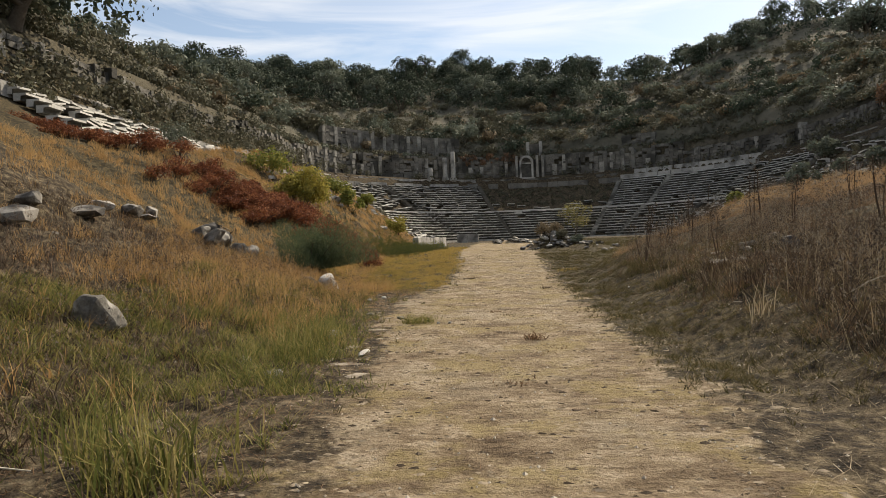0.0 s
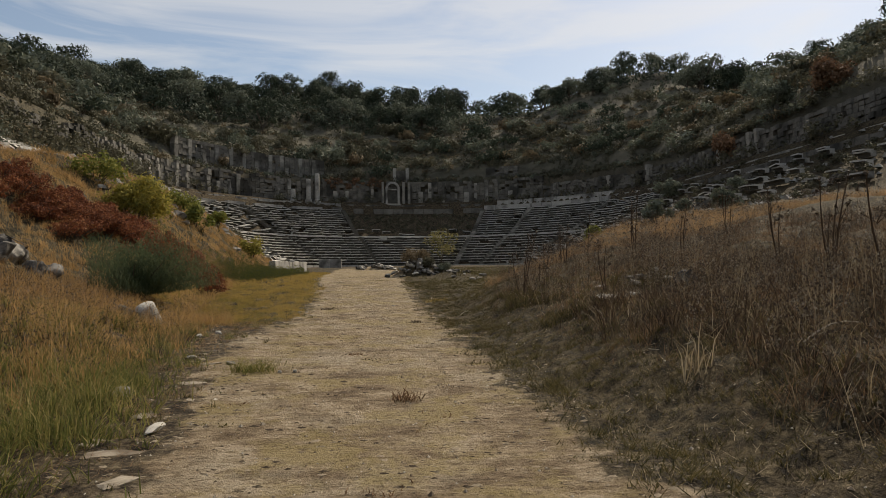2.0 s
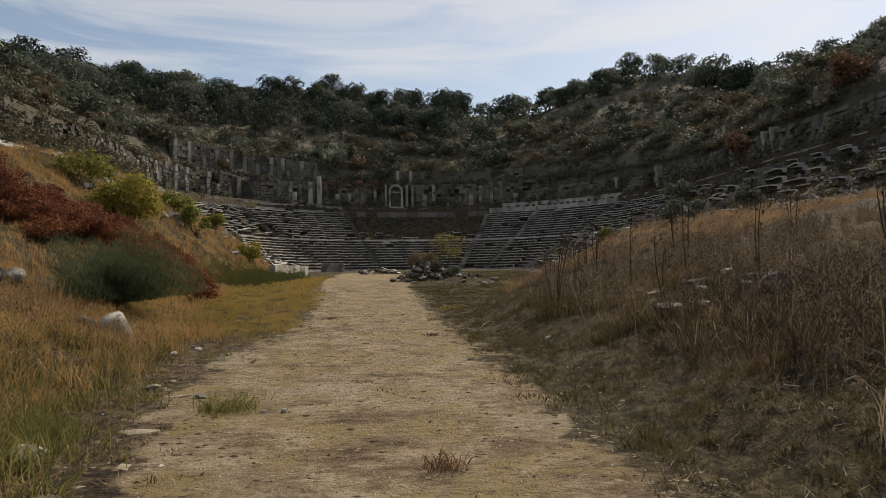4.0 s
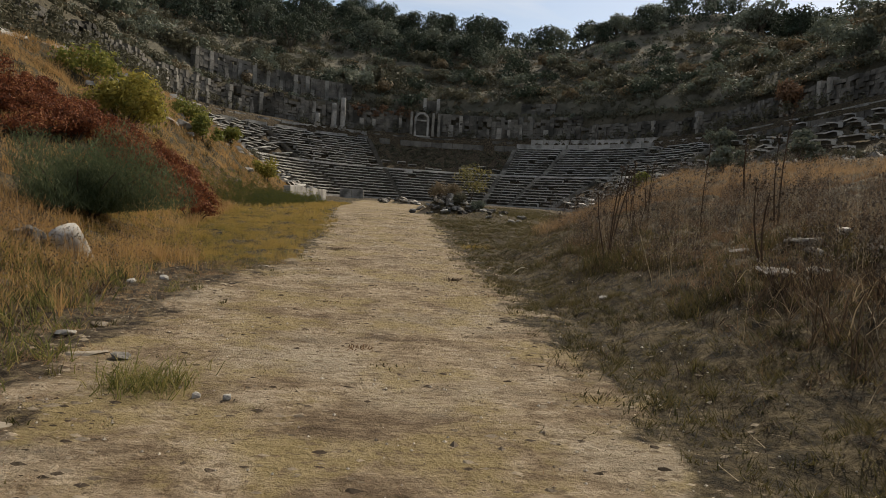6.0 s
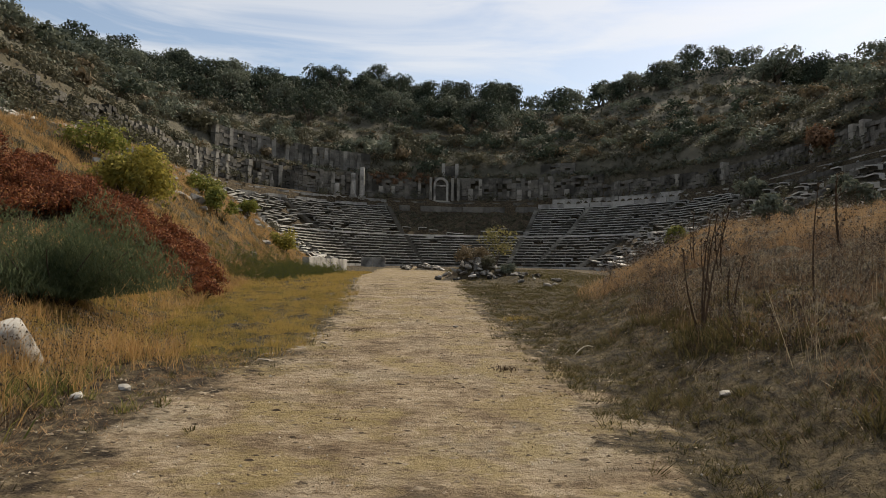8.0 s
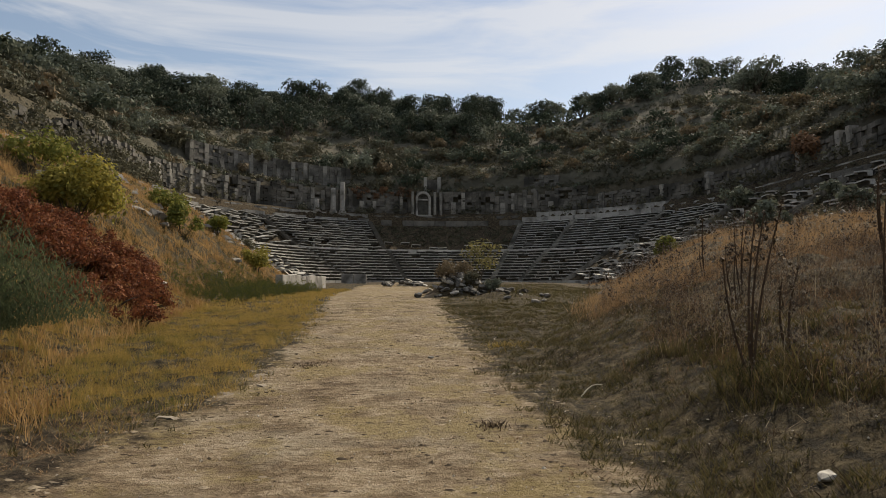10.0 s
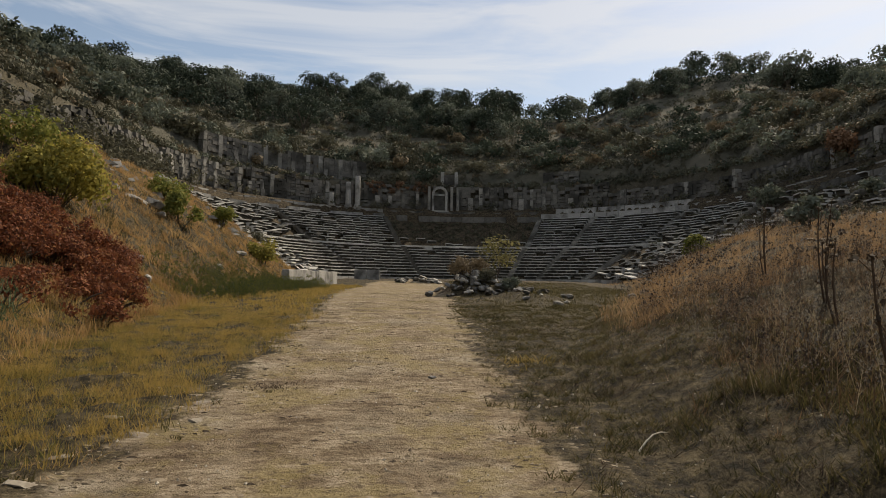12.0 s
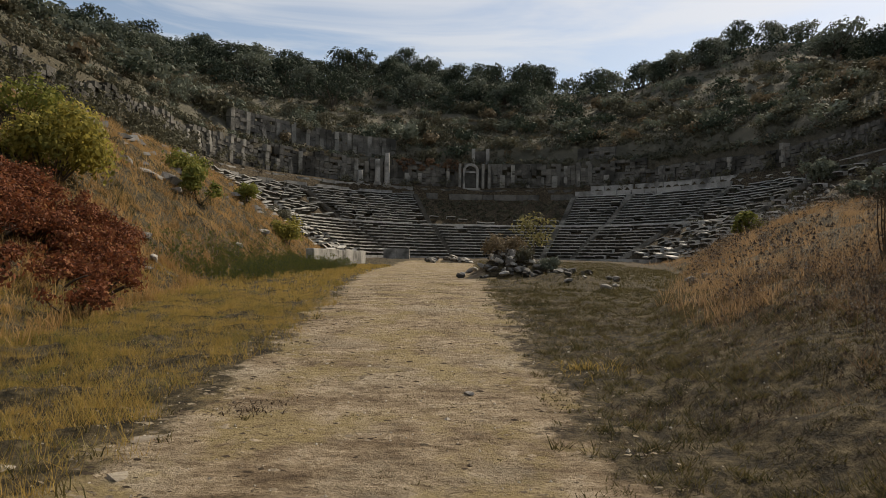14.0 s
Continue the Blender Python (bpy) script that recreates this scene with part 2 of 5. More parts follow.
RUSSET = leafy("russet_leaf", [(0.09, 0.062, 0.04), (0.16, 0.095, 0.058), (0.24, 0.14, 0.085)], 0.2, 0.5, 0.3)
EVERGREEN = leafy("evergreen_leaf", [(0.028, 0.039, 0.026), (0.05, 0.064, 0.043), (0.085, 0.1, 0.066)], 0.15, 0.4, 0.15)
OLIVE = leafy("grey_green_leaf", [(0.08, 0.094, 0.07), (0.14, 0.155, 0.115), (0.2, 0.214, 0.16)], 0.2, 0.4, 0.2)
SCRUB = leafy("scrub_leaf", [(0.05, 0.053, 0.036), (0.09, 0.089, 0.06), (0.13, 0.118, 0.078), (0.1, 0.108, 0.066)], 0.2, 0.5, 0.12)
SCRUB_TAN = leafy("dry_scrub_leaf", [(0.1, 0.078, 0.048), (0.17, 0.13, 0.08), (0.26, 0.2, 0.125)], 0.2, 0.5, 0.15)
TERRACE = leafy("terrace_grass", [(0.17, 0.125, 0.075), (0.27, 0.205, 0.13), (0.36, 0.29, 0.19)], 0.2, 0.4, 0.3)
RED_LEAF = leafy("red_leaf", [(0.045, 0.022, 0.014), (0.125, 0.046, 0.025), (0.23, 0.08, 0.036), (0.3, 0.165, 0.065)], 0.3, 0.3, 1.6)
YELLOW_LEAF = leafy("yellow_leaf", [(0.1, 0.11, 0.03), (0.27, 0.235, 0.055), (0.44, 0.36, 0.085)], 0.4, 0.35, 1.0)
YELLOW_GREEN = leafy("yellow_green_leaf", [(0.08, 0.1, 0.025), (0.19, 0.2, 0.05), (0.32, 0.28, 0.07)], 0.35, 0.35, 1.0)
TAMARISK = leafy("feathery_leaf", [(0.045, 0.065, 0.032), (0.09, 0.115, 0.058), (0.155, 0.175, 0.088)], 0.35, 0.3, 1.5)
G_GOLD = leafy("golden_grass", [(0.145, 0.122, 0.034), (0.29, 0.215, 0.06), (0.45, 0.3, 0.1), (0.22, 0.2, 0.05)], 0.4, 0.5, 0.6)
G_BANK = leafy("bank_grass", [(0.16, 0.105, 0.045), (0.36, 0.218, 0.09), (0.52, 0.335, 0.152), (0.25, 0.195, 0.068)], 0.4, 0.6, 0.5)
G_DRY = leafy("dry_grass", [(0.14, 0.088, 0.049), (0.3, 0.19, 0.1), (0.45, 0.31, 0.172), (0.33, 0.198, 0.098)], 0.35, 0.45, 0.4)
G_GREEN = leafy("green_grass", [(0.045, 0.06, 0.018), (0.11, 0.122, 0.035), (0.23, 0.2, 0.065), (0.4, 0.32, 0.15)], 0.4, 0.3, 0.7)
G_SHORT = leafy("short_grass", [(0.026, 0.028, 0.011), (0.062, 0.058, 0.023), (0.16, 0.125, 0.054), (0.088, 0.09, 0.028)], 0.3, 0.4, 1.2)
G_STRAW = leafy("straw", [(0.16, 0.12, 0.075), (0.32, 0.25, 0.16), (0.5, 0.42, 0.29)], 0.25, 0.35, 0.8)
G_BROWN = leafy("brown_weed", [(0.075, 0.045, 0.027), (0.175, 0.106, 0.06), (0.27, 0.17, 0.1), (0.45, 0.355, 0.24)], 0.3, 0.3, 0.6)
G_DEAD = leafy("dead_brush", [(0.025, 0.018, 0.013), (0.065, 0.045, 0.03), (0.12, 0.085, 0.055), (0.3, 0.24, 0.17)], 0.2, 0.3, 0.8)
STALK = surface("dark_stalk", (0.035, 0.024, 0.017), (0.12, 0.08, 0.05), 8.0, 50.0, 0.0, by_island=0.4)
SEED = leafy("seed_head", [(0.04, 0.028, 0.02), (0.1, 0.074, 0.052), (0.44, 0.38, 0.29)], 0.1, 0.2, 1.0)

# ---- the lie of the land ----
CX, CY, R0 = 4.6, 83.7, 15.7          # centre of the rounded end, radius of the arena


def sm(v, a, b):
    t = np.clip((np.asarray(v, float) - a) / (b - a), 0, 1)
    return t * t * (3 - 2 * t)


def waves(x, y, size, seed):
    """Cheap smooth noise, about -1 to 1."""
    k = np.random.default_rng(seed)
    s = 0 * np.asarray(x, float)
    for i in range(7):
        a, f, ph = k.uniform(0, 6.283), k.uniform(0.5, 1.9) * 6.283 / size, k.uniform(0, 6.283)
        s = s + np.sin((x * np.cos(a) + y * np.sin(a)) * f + ph + 1.3 * np.sin((x * np.sin(a) - y * np.cos(a)) * f * 0.7 + ph))
    return s / 3.6


def track(y):
    return 0.75 * sm(y, 12, 42) + 0.7 * sm(y, 60, 100)


def stadium_r(x, y):
    return np.hypot(x - CX, np.maximum(y - CY, 0))


def left_foot(y):
    return np.interp(y, [-10, 5, 15, 20, 30, 35, 45, 52, 60, 75], [-3.2, -3.4, -4.0, -5.4, -6.8, -7.6, -8.0, -8.4, -8.7, -9.2])


def right_foot(y):
    return np.interp(y, [-10, 20, 28, 35, 50, 70], [2.5, 2.6, 3.8, 6.4, 12.0, 17.5])


def right_bank(y):
    return np.interp(y, [-10, 4, 12, 22, 28, 35, 50, 70], [2.5, 2.4, 1.8, 2.0, 3.6, 6.4, 12.0, 17.5])


def path_edges(y):
    left = np.interp(y, [0, 5, 8, 10, 11.5, 15.5, 18, 20, 25, 30, 50, 75], [-1.3, -1.3, -1.6, -1.9, -2.4, -2.6, -2.1, -2.0, -2.2, -2.6, -4.4, -5.2])
    right = np.interp(y, [0, 10, 18, 25, 50, 80], [1.25, 1.2, 1.0, 0.8, 0.8, 1.6])
    return left, right


def height(x, y):
    x, y = np.asarray(x, float), np.asarray(y, float)
    r = stadium_r(x, y)
    seat = np.interp(r, [15.7, 24, 25.5, 33.5, 34.2, 35.7, 36.1, 38.2, 38.8, 60, 78, 92, 130, 400, 2600],
                     [1.3, 5.8, 5.8, 10.7, 12.7, 12.9, 16.4, 17.4, 19.4, 30.5, 40, 45, 46, 10, -20])
    az = np.degrees(np.arctan2(x, y - 14))
    ridge = sm(r, 50, 85) * (1 - sm(r, 110, 260))
    seat = seat + ridge * (-3.2 * np.exp(-((az - 11.5) / 5) ** 2) - 1.2 * np.exp(-((az + 0.5) / 7) ** 2) - 2.4 * sm(-az, 9, 22) - 6.0 * sm(-az, 25, 34) + 1.9 * sm(az, 14, 19) - 7.0 * sm(az, 26, 33) + 1.6 * waves(x, y, 45, 3)) + 0.35 * sm(r, 38, 46) * waves(x, y, 9, 4)
    lift = np.clip(((r + 1.2 * waves(x, y, 30, 61)) % 6.0) / 6.0, 0, 1)
    seat = seat + 1.1 * sm(r, 44, 50) * (1 - sm(r, 78, 90)) * (sm(lift, 0.7, 1.0) - lift)
    u = left_foot(y) - x
    b = sm(y, 18, 34)
    near = np.interp(u, [0, 5.5, 8, 14], [0, 1.9, 3.5, 7])
    far = np.interp(u, [0, 1, 3, 6, 9], [0, 0.6, 2.2, 4.3, 6.1]) * (1 + 0.15 * sm(y, 34, 42))
    left = (near * (1 - b) + far * b) * (1 - sm(y, 58, 82))
    v, c = x - right_bank(y), sm(y, 28, 48)
    near_r = np.interp(v, [0, 1.7, 4, 12, 20], [0, 0.6, 1.2, 2.9, 4.3])
    far_r = np.interp(v, [0, 5, 12, 20], [0, 2.9, 4.3, 5.0])
    right = (near_r * (1 - c) + far_r * c) * (1 - sm(y, 62, 84))
    bank = np.maximum(left, right)
    bank = bank + np.clip(bank, 0, 1) * (0.16 * waves(x, y, 4.5, 5) + 0.07 * waves(x, y, 1.6, 6))
    lo, hi = path_edges(y)
    off = np.clip(np.maximum(lo - x, x - hi), 0, 1)
    low = track(y) + 0.009 * waves(x * 0.7, y * 1.3, 1.0, 8) + off * (0.04 * waves(x, y, 0.8, 9) + 0.03 * waves(x, y, 1.9, 10))
    # heaps of earth under the rubble
    low = low + 0.85 * np.exp(-(((x - 2.1) / 1.3) ** 2 + ((y - 40.2) / 1.2) ** 2) ** 1.5) + 0.3 * np.exp(-(((x - 3.8) / 1.2) ** 2 + ((y - 38) / 1.0) ** 2)) + 0.35 * np.exp(-(((x + 0.9) / 1.9) ** 2 + ((y - 77.4) / 1.0) ** 2) ** 2)
    return np.maximum(low + bank, np.where(r > R0, seat, -9))


def ground_z(x, y):
    return float(height(x, y))


def mesh_np(name, verts, faces, material, smooth=False):
    verts, faces = np.asarray(verts, np.float32).reshape(-1, 3), np.asarray(faces, np.int32)
    me = bpy.data.meshes.new(name)
    k = faces.shape[1]
    me.vertices.add(len(verts))
    me.vertices.foreach_set("co", verts.ravel())
    me.loops.add(faces.size)
    me.loops.foreach_set("vertex_index", faces.ravel())
    me.polygons.add(len(faces))
    me.polygons.foreach_set("loop_start", np.arange(0, faces.size, k, dtype=np.int32))
    me.polygons.foreach_set("use_smooth", np.full(len(faces), smooth))
    me.update(calc_edges=True)
    me.materials.append(material)
    return me


def part(name, me, parent, label="", at=None):
    ob = new(name, me)
    ob.parent = parent
    if at is not None:
        ob.matrix_basis = at
    return tagged(ob, label) if label else ob


def thing(name, label, category, at=(0, 0, 0), group="", kind="", data=None):
    ob = new(name, data)
    ob.location = at
    return tagged(ob, label, category, group, kind)


def axis(*spans):
    out = []
    for a, b, step in spans:
        out.append(np.arange(a, b, step))
    return np.concatenate(out + [[spans[-1][1]]])


def build_ground():
    xs = axis((-2500, -200, 150), (-200, -60, 10), (-60, -30, 1.5), (-30, -12, 0.6), (-12, -5, 0.25), (-5, 6, 0.13), (6, 12, 0.25), (12, 40, 0.8), (40, 80, 2), (80, 200, 8), (200, 2500, 150))
    ys = axis((-600, -30, 60), (-30, 0, 2), (0, 14, 0.14), (14, 30, 0.18), (30, 60, 0.4), (60, 130, 0.8), (130, 220, 3), (220, 2600, 120))
    X, Y = np.meshgrid(xs, ys)
    Z = height(X, Y)
    nx, ny = len(xs), len(ys)
    i = np.arange(nx * ny).reshape(ny, nx)
    F = np.stack([i[:-1, :-1], i[:-1, 1:], i[1:, 1:], i[1:, :-1]], -1).reshape(-1, 4)
    me = mesh_np("ground", np.stack([X, Y, Z], -1).reshape(-1, 3), F, EARTH, True)
    lo, hi = path_edges(Y)
    wob = 0.22 * waves(X, Y, 1.3, 11) + 0.14 * waves(X, Y, 0.5, 12)
    worn = sm(X - lo + wob, -0.8, 0.5) * sm(hi - X + 1.3 * wob, -0.95, 0.55) * (1 - sm(Y, 70, 95))
    bare = 0.35 * sm(waves(X, Y, 2.5, 14), 0.2, 0.6) * sm(X, -4.6, -3.0) * (1 - sm(X, -1.5, 0)) * (1 - sm(Y, 18, 22))
    worn = np.maximum(worn, bare)
    gold = np.maximum(sm(Y, 16, 19) * (1 - sm(X, 0, 1)) * (1 - sm(Y, 80, 90)), 0.8 * sm(X, 0.8, 1.3) * sm(Y, 5, 8) * (1 - sm(Y, 60, 80)))
    hill = sm(stadium_r(X, Y), 34, 38)
    for nm, v in (("worn", worn), ("gold", gold), ("hill", hill)):
        me.attributes.new(nm, "FLOAT", "POINT").data.foreach_set("value", v.ravel().astype(np.float32))
    return thing("ground", "trodden earth track between grassy banks and scrubby hillside", "ground", kind="structure", data=me)


build_ground()


# ---- the rounded end of the stadium ----
def u_point(s, r):
    """A point of the U-shaped plan: s in degrees round the end (-90 to 90), beyond that along the straight sides, 1 degree standing for 0.5 m."""
    s = np.asarray(s, float)
    c = np.radians(np.clip(s, -90, 90))
    back = np.maximum(np.abs(s) - 90, 0) * 0.5
    return CX + r * np.sin(c), CY + r * np.cos(c) - back


LOWER, UPPER = 11, 12
ROW_Z = [2.05 + 0.405 * k for k in range(LOWER)] + [6.75 + 0.405 * k for k in range(UPPER)]
ROW_R = [R0 + 0.76 * k for k in range(LOWER)] + [25.4 + 0.66 * k for k in range(UPPER)]
STAIRS = [-190, -156, -124, -84, -52, -20, 23, 38, 64, 92, 130, 176]


def bench_blocks(rows, s0, s1, missing, rough):
    """Marble benches of one wedge: blocks end to end, each with a lip, a little out of line."""
    V, F = [], []
    for k in rows:
        r, z = ROW_R[k], ROW_Z[k]
        deg = math.degrees(1.25 / r)
        n = max(1, int((s1 - s0) / deg))
        cuts = np.linspace(s0, s1, n + 1)
        for a, b in zip(cuts[:-1], cuts[1:]):
            if rng.random() < missing:
                continue
            dr, dz, tip = rng.normal(0, 0.025 + 0.1 * rough), rng.normal(0, 0.012 + 0.07 * rough), rng.normal(0, 0.01 + 0.1 * rough)
            g = (b - a) * (0.012 + 0.03 * rough)
            prof = ((0.36, -0.42), (0.34, -0.15), (0.0, -0.12), (0.0, 0.0), (0.8, 0.0), (0.8, -0.42))
            base = len(V)
            for s, t in ((a + g, -tip), (b - g, tip)):
                for pr, pz in prof:
                    x, y = u_point(s, r + pr + dr)
                    V.append((float(x), float(y), z + pz + dz + t))
            for j in range(6):
                q = (j + 1) % 6
                F.append((base + j, base + q, base + 6 + q, base + 6 + j))
            F.append((base, base + 1, base + 4, base + 5))
            F.append((base + 6, base + 7, base + 10, base + 11))
            F.append((base + 1, base + 2, base + 3, base + 4))
            F.append((base + 7, base + 8, base + 9, base + 10))
    return V, F


def course(s0, s1, r, z0, z1, depth, length, material, jitter=0.03, missing=0.0, top_wave=0.0):
    """One course of squared blocks on the curve."""
    V, F = [], []
    deg = math.degrees(length / r)
    n = max(1, int((s1 - s0) / deg))
    cuts = np.linspace(s0, s1, n + 1)
    for a, b in zip(cuts[:-1], cuts[1:]):
        if rng.random() < missing:
            continue
        g = (b - a) * 0.015
        dr, dz = rng.normal(0, jitter), rng.normal(0, jitter * 0.5) + top_wave * rng.normal()
        base = len(V)
        for s in (a + g, b - g):
            for pr, z in ((dr, z0), (dr, z1 + dz), (depth, z1 + dz), (depth, z0)):
                x, y = u_point(s, r + pr)
                V.append((float(x), float(y), z))
        for q in ((0, 1, 5, 4), (1, 2, 6, 5), (2, 3, 7, 6), (0, 3, 2, 1), (4, 5, 6, 7)):
            F.append(tuple(base + i for i in q))
    return V, F


def merge(*sets):
    V, F = [], []
    for v, f in sets:
        F += [tuple(i + len(V) for i in q) for q in f]
        V += list(v)
    return V, F


def build_stand():
    stand = thing("grandstand", "weathered grey marble seating tiers rounding the end of a stadium", "grandstand", kind="structure")
    spans = list(zip(STAIRS[:-1], STAIRS[1:]))
    for a, b in spans:
        for tier, rows in (("lower", range(LOWER)), ("upper", range(LOWER, LOWER + UPPER))):
            left = b <= -20
            for k in rows:
                miss, rough = 0.03, 0.07
                if tier == "upper":
                    if (a, b) == (-20, 23) and k > LOWER + 2:
                        continue
                    miss, rough = (0.12, 0.24) if left else (0.04, 0.08)
                    if (a, b) == (-20, 23):
                        miss, rough = 0.8, 0.25
                    if b <= -52:
                        miss, rough = 0.3, 0.6
                    if a >= 64:
                        miss, rough = (0.3, 0.18) if a < 92 else (0.86, 0.25)
                elif a >= 64 or b <= -84:
                    miss, rough = 0.45, 0.6
                V, F = bench_blocks([k], a + 1.1, b - 1.1, miss, rough)
                if F:
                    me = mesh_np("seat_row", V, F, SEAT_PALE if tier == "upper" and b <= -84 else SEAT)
                    me.materials.append(RECESS_SHADE)
                    # the undercut below each lip has its shade put into a dark colour
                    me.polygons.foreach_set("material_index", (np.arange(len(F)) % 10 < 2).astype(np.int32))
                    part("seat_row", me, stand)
    # walkway between the tiers, and the podium under the first row
    V, F = course(-120, 120, 24.25, 5.7, 6.32, 1.2, 1.5, SEAT_PALE, 0.04, 0.05)
    part("walkway", mesh_np("walkway", V, F, SEAT_PALE), stand, "pale walkway slabs")
    V, F = course(-95, 95, R0 - 0.15, 0.9, 1.66, 0.8, 1.4, SEAT, 0.03, 0.04)
    part("podium", mesh_np("podium", V, F, SEAT), stand)
    # stairways between the wedges, two treads to a row
    for s in STAIRS[1:-1]:
        for rows in (range(LOWER), range(LOWER, LOWER + UPPER)):
            V, F = [], []
            for k in rows:
                for h in (0, 1):
                    r, z = ROW_R[k] + 0.36 * h, ROW_Z[k] - 0.2 + 0.2 * h + rng.normal(0, 0.02)
                    w = math.degrees(0.34 / r)
                    base = len(V)
                    for ss in (s - w, s + w):
                        for pr, pz in ((0, -0.4), (0, 0), (0.4, 0), (0.4, -0.4)):
                            x, y = u_point(ss, r + pr)
                            V.append((float(x), float(y), z + pz))
                    F += [(base, base + 1, base + 5, base + 4), (base + 1, base + 2, base + 6, base + 5), (base, base + 1, base + 2, base + 3), (base + 4, base + 5, base + 6, base + 7)]
            # western flights carry shade in a darker colour, eastern ones are pale masonry
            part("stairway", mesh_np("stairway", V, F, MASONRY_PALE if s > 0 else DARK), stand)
    return stand


build_stand()


def build_walls():
    # parapet course above the seats
    par = thing("parapet", "pale stone parapet course along the top of the seating", "parapet", kind="structure")
    for a, b, mat, h in ((23, 38, LEDGE, 11.9), (38, 64, LEDGE, 11.9), (64, 176, MASONRY, 11.3), (-20, 23, MASONRY, 11.5), (-60, -20, LEDGE, 11.6), (-190, -60, LEDGE, 11.5)):
        V, F = course(a + 0.2, b - 0.2, 33.2, 10.6, h, 0.7, 1.7, mat, 0.05, 0.04 if 0 < a < 60 else 0.2)
        part("parapet_block_course", mesh_np("parapet_block_course", V, F, mat), par)
        V, F = course(a + 0.2, b - 0.2, 34.1, 11.5, h + 0.85, 0.5, 2.1, LEDGE, 0.05, 0.12)
        part("ledge_course", mesh_np("ledge_course", V, F, MASONRY if a == -20 else LEDGE), par)
    wall = thing("retaining_wall", "ruined grey stone retaining wall with pilasters and niches", "wall", kind="structure")
    for a, b in zip(range(-190, 180, 10), range(-180, 190, 10)):
        sets = []
        for j in range(9 if -80 < a < 40 else (8 if -130 < a < -75 else 6)):
            z = 12.6 + 0.45 * j
            sets.append(course(a, b, 35.2, z, z + 0.43, 0.7, 0.72, MASONRY, 0.09, 0.02 if j < 5 else (0.14 if j < 7 else 0.45), 0.03))
        V, F = merge(*sets)
        part("wall_bay", mesh_np("wall_bay", V, F, MASONRY), wall)
    # pilasters, one every two metres
    s = -189.0
    while s < 178:
        stand = 0.92 if -90 < s < 36 else (0.9 if 96 < s < 122 else (0.3 if s < -90 else 0.22))
        if not (-9.5 < s < 1.0) and rng.random() < stand:
            top = (0.0 if -80 < s < 36 else -0.8) + 16.3 + rng.normal(0, 0.22) - (1.6 if rng.random() < 0.2 else 0)
            w = rng.uniform(0.5, 0.85)
            V, F = merge(*[course(s, s + math.degrees(w / 35), 35.02, 12.7 + (top - 12.7) * j / 4, 12.7 + (top - 12.7) * (j + 1) / 4 - 0.02, 0.8, 3, MASONRY, 0.09) for j in range(4)])
            part("pilaster", mesh_np("pilaster", V, F, MASONRY_PALE if rng.random() < 0.75 else MASONRY), wall)
        s += math.degrees(rng.uniform(1.7, 2.5) / 35)
    # the upper storey of the wall, standing over the western half and in a stump to the east
    upper = thing("upper_wall", "upper storey of grey stone wall with broken pilasters", "wall", kind="structure")
    for a, b, z1 in ((-66, -46, 20.8), (-46, -34, 20.6), (-34, -23, 20.4), (22, 31, 19.3)):
        sets = []
        for j in range(7):
            z = 17.2 + (z1 - 17.2) * j / 7
            sets.append(course(a, b, 38.0, z, z + (z1 - 17.2) / 7 - 0.02, 0.7, 0.85, MASONRY, 0.06, 0.03 + 0.09 * (j > 5)))
        V, F = merge(*sets)
        part("wall_bay", mesh_np("wall_bay", V, F, MASONRY), upper)
        s = a
        while s < b - 1:
            top = z1 + rng.normal(0.0, 0.15)
            V, F = merge(*[course(s, s + math.degrees(0.7 / 38), 37.87, 17.0 + (top - 17) * j / 3, 17.0 + (top - 17) * (j + 1) / 3 - 0.02, 0.8, 3, MASONRY, 0.06) for j in range(3)])
            if a < 0:
                part("pilaster", mesh_np("pilaster", V, F, MASONRY_PALE), upper)
            s += math.degrees(rng.uniform(2.0, 2.9) / 38)


build_walls()


def lathe(profile, n=16):
    """Turned shape from (radius, height) pairs."""
    V = [(r * math.cos(6.2832 * i / n), r * math.sin(6.2832 * i / n), z) for r, z in profile for i in range(n)]
    F = [(k * n + i, k * n + (i + 1) % n, (k + 1) * n + (i + 1) % n, (k + 1) * n + i) for k in range(len(profile) - 1) for i in range(n)]
    return V, F


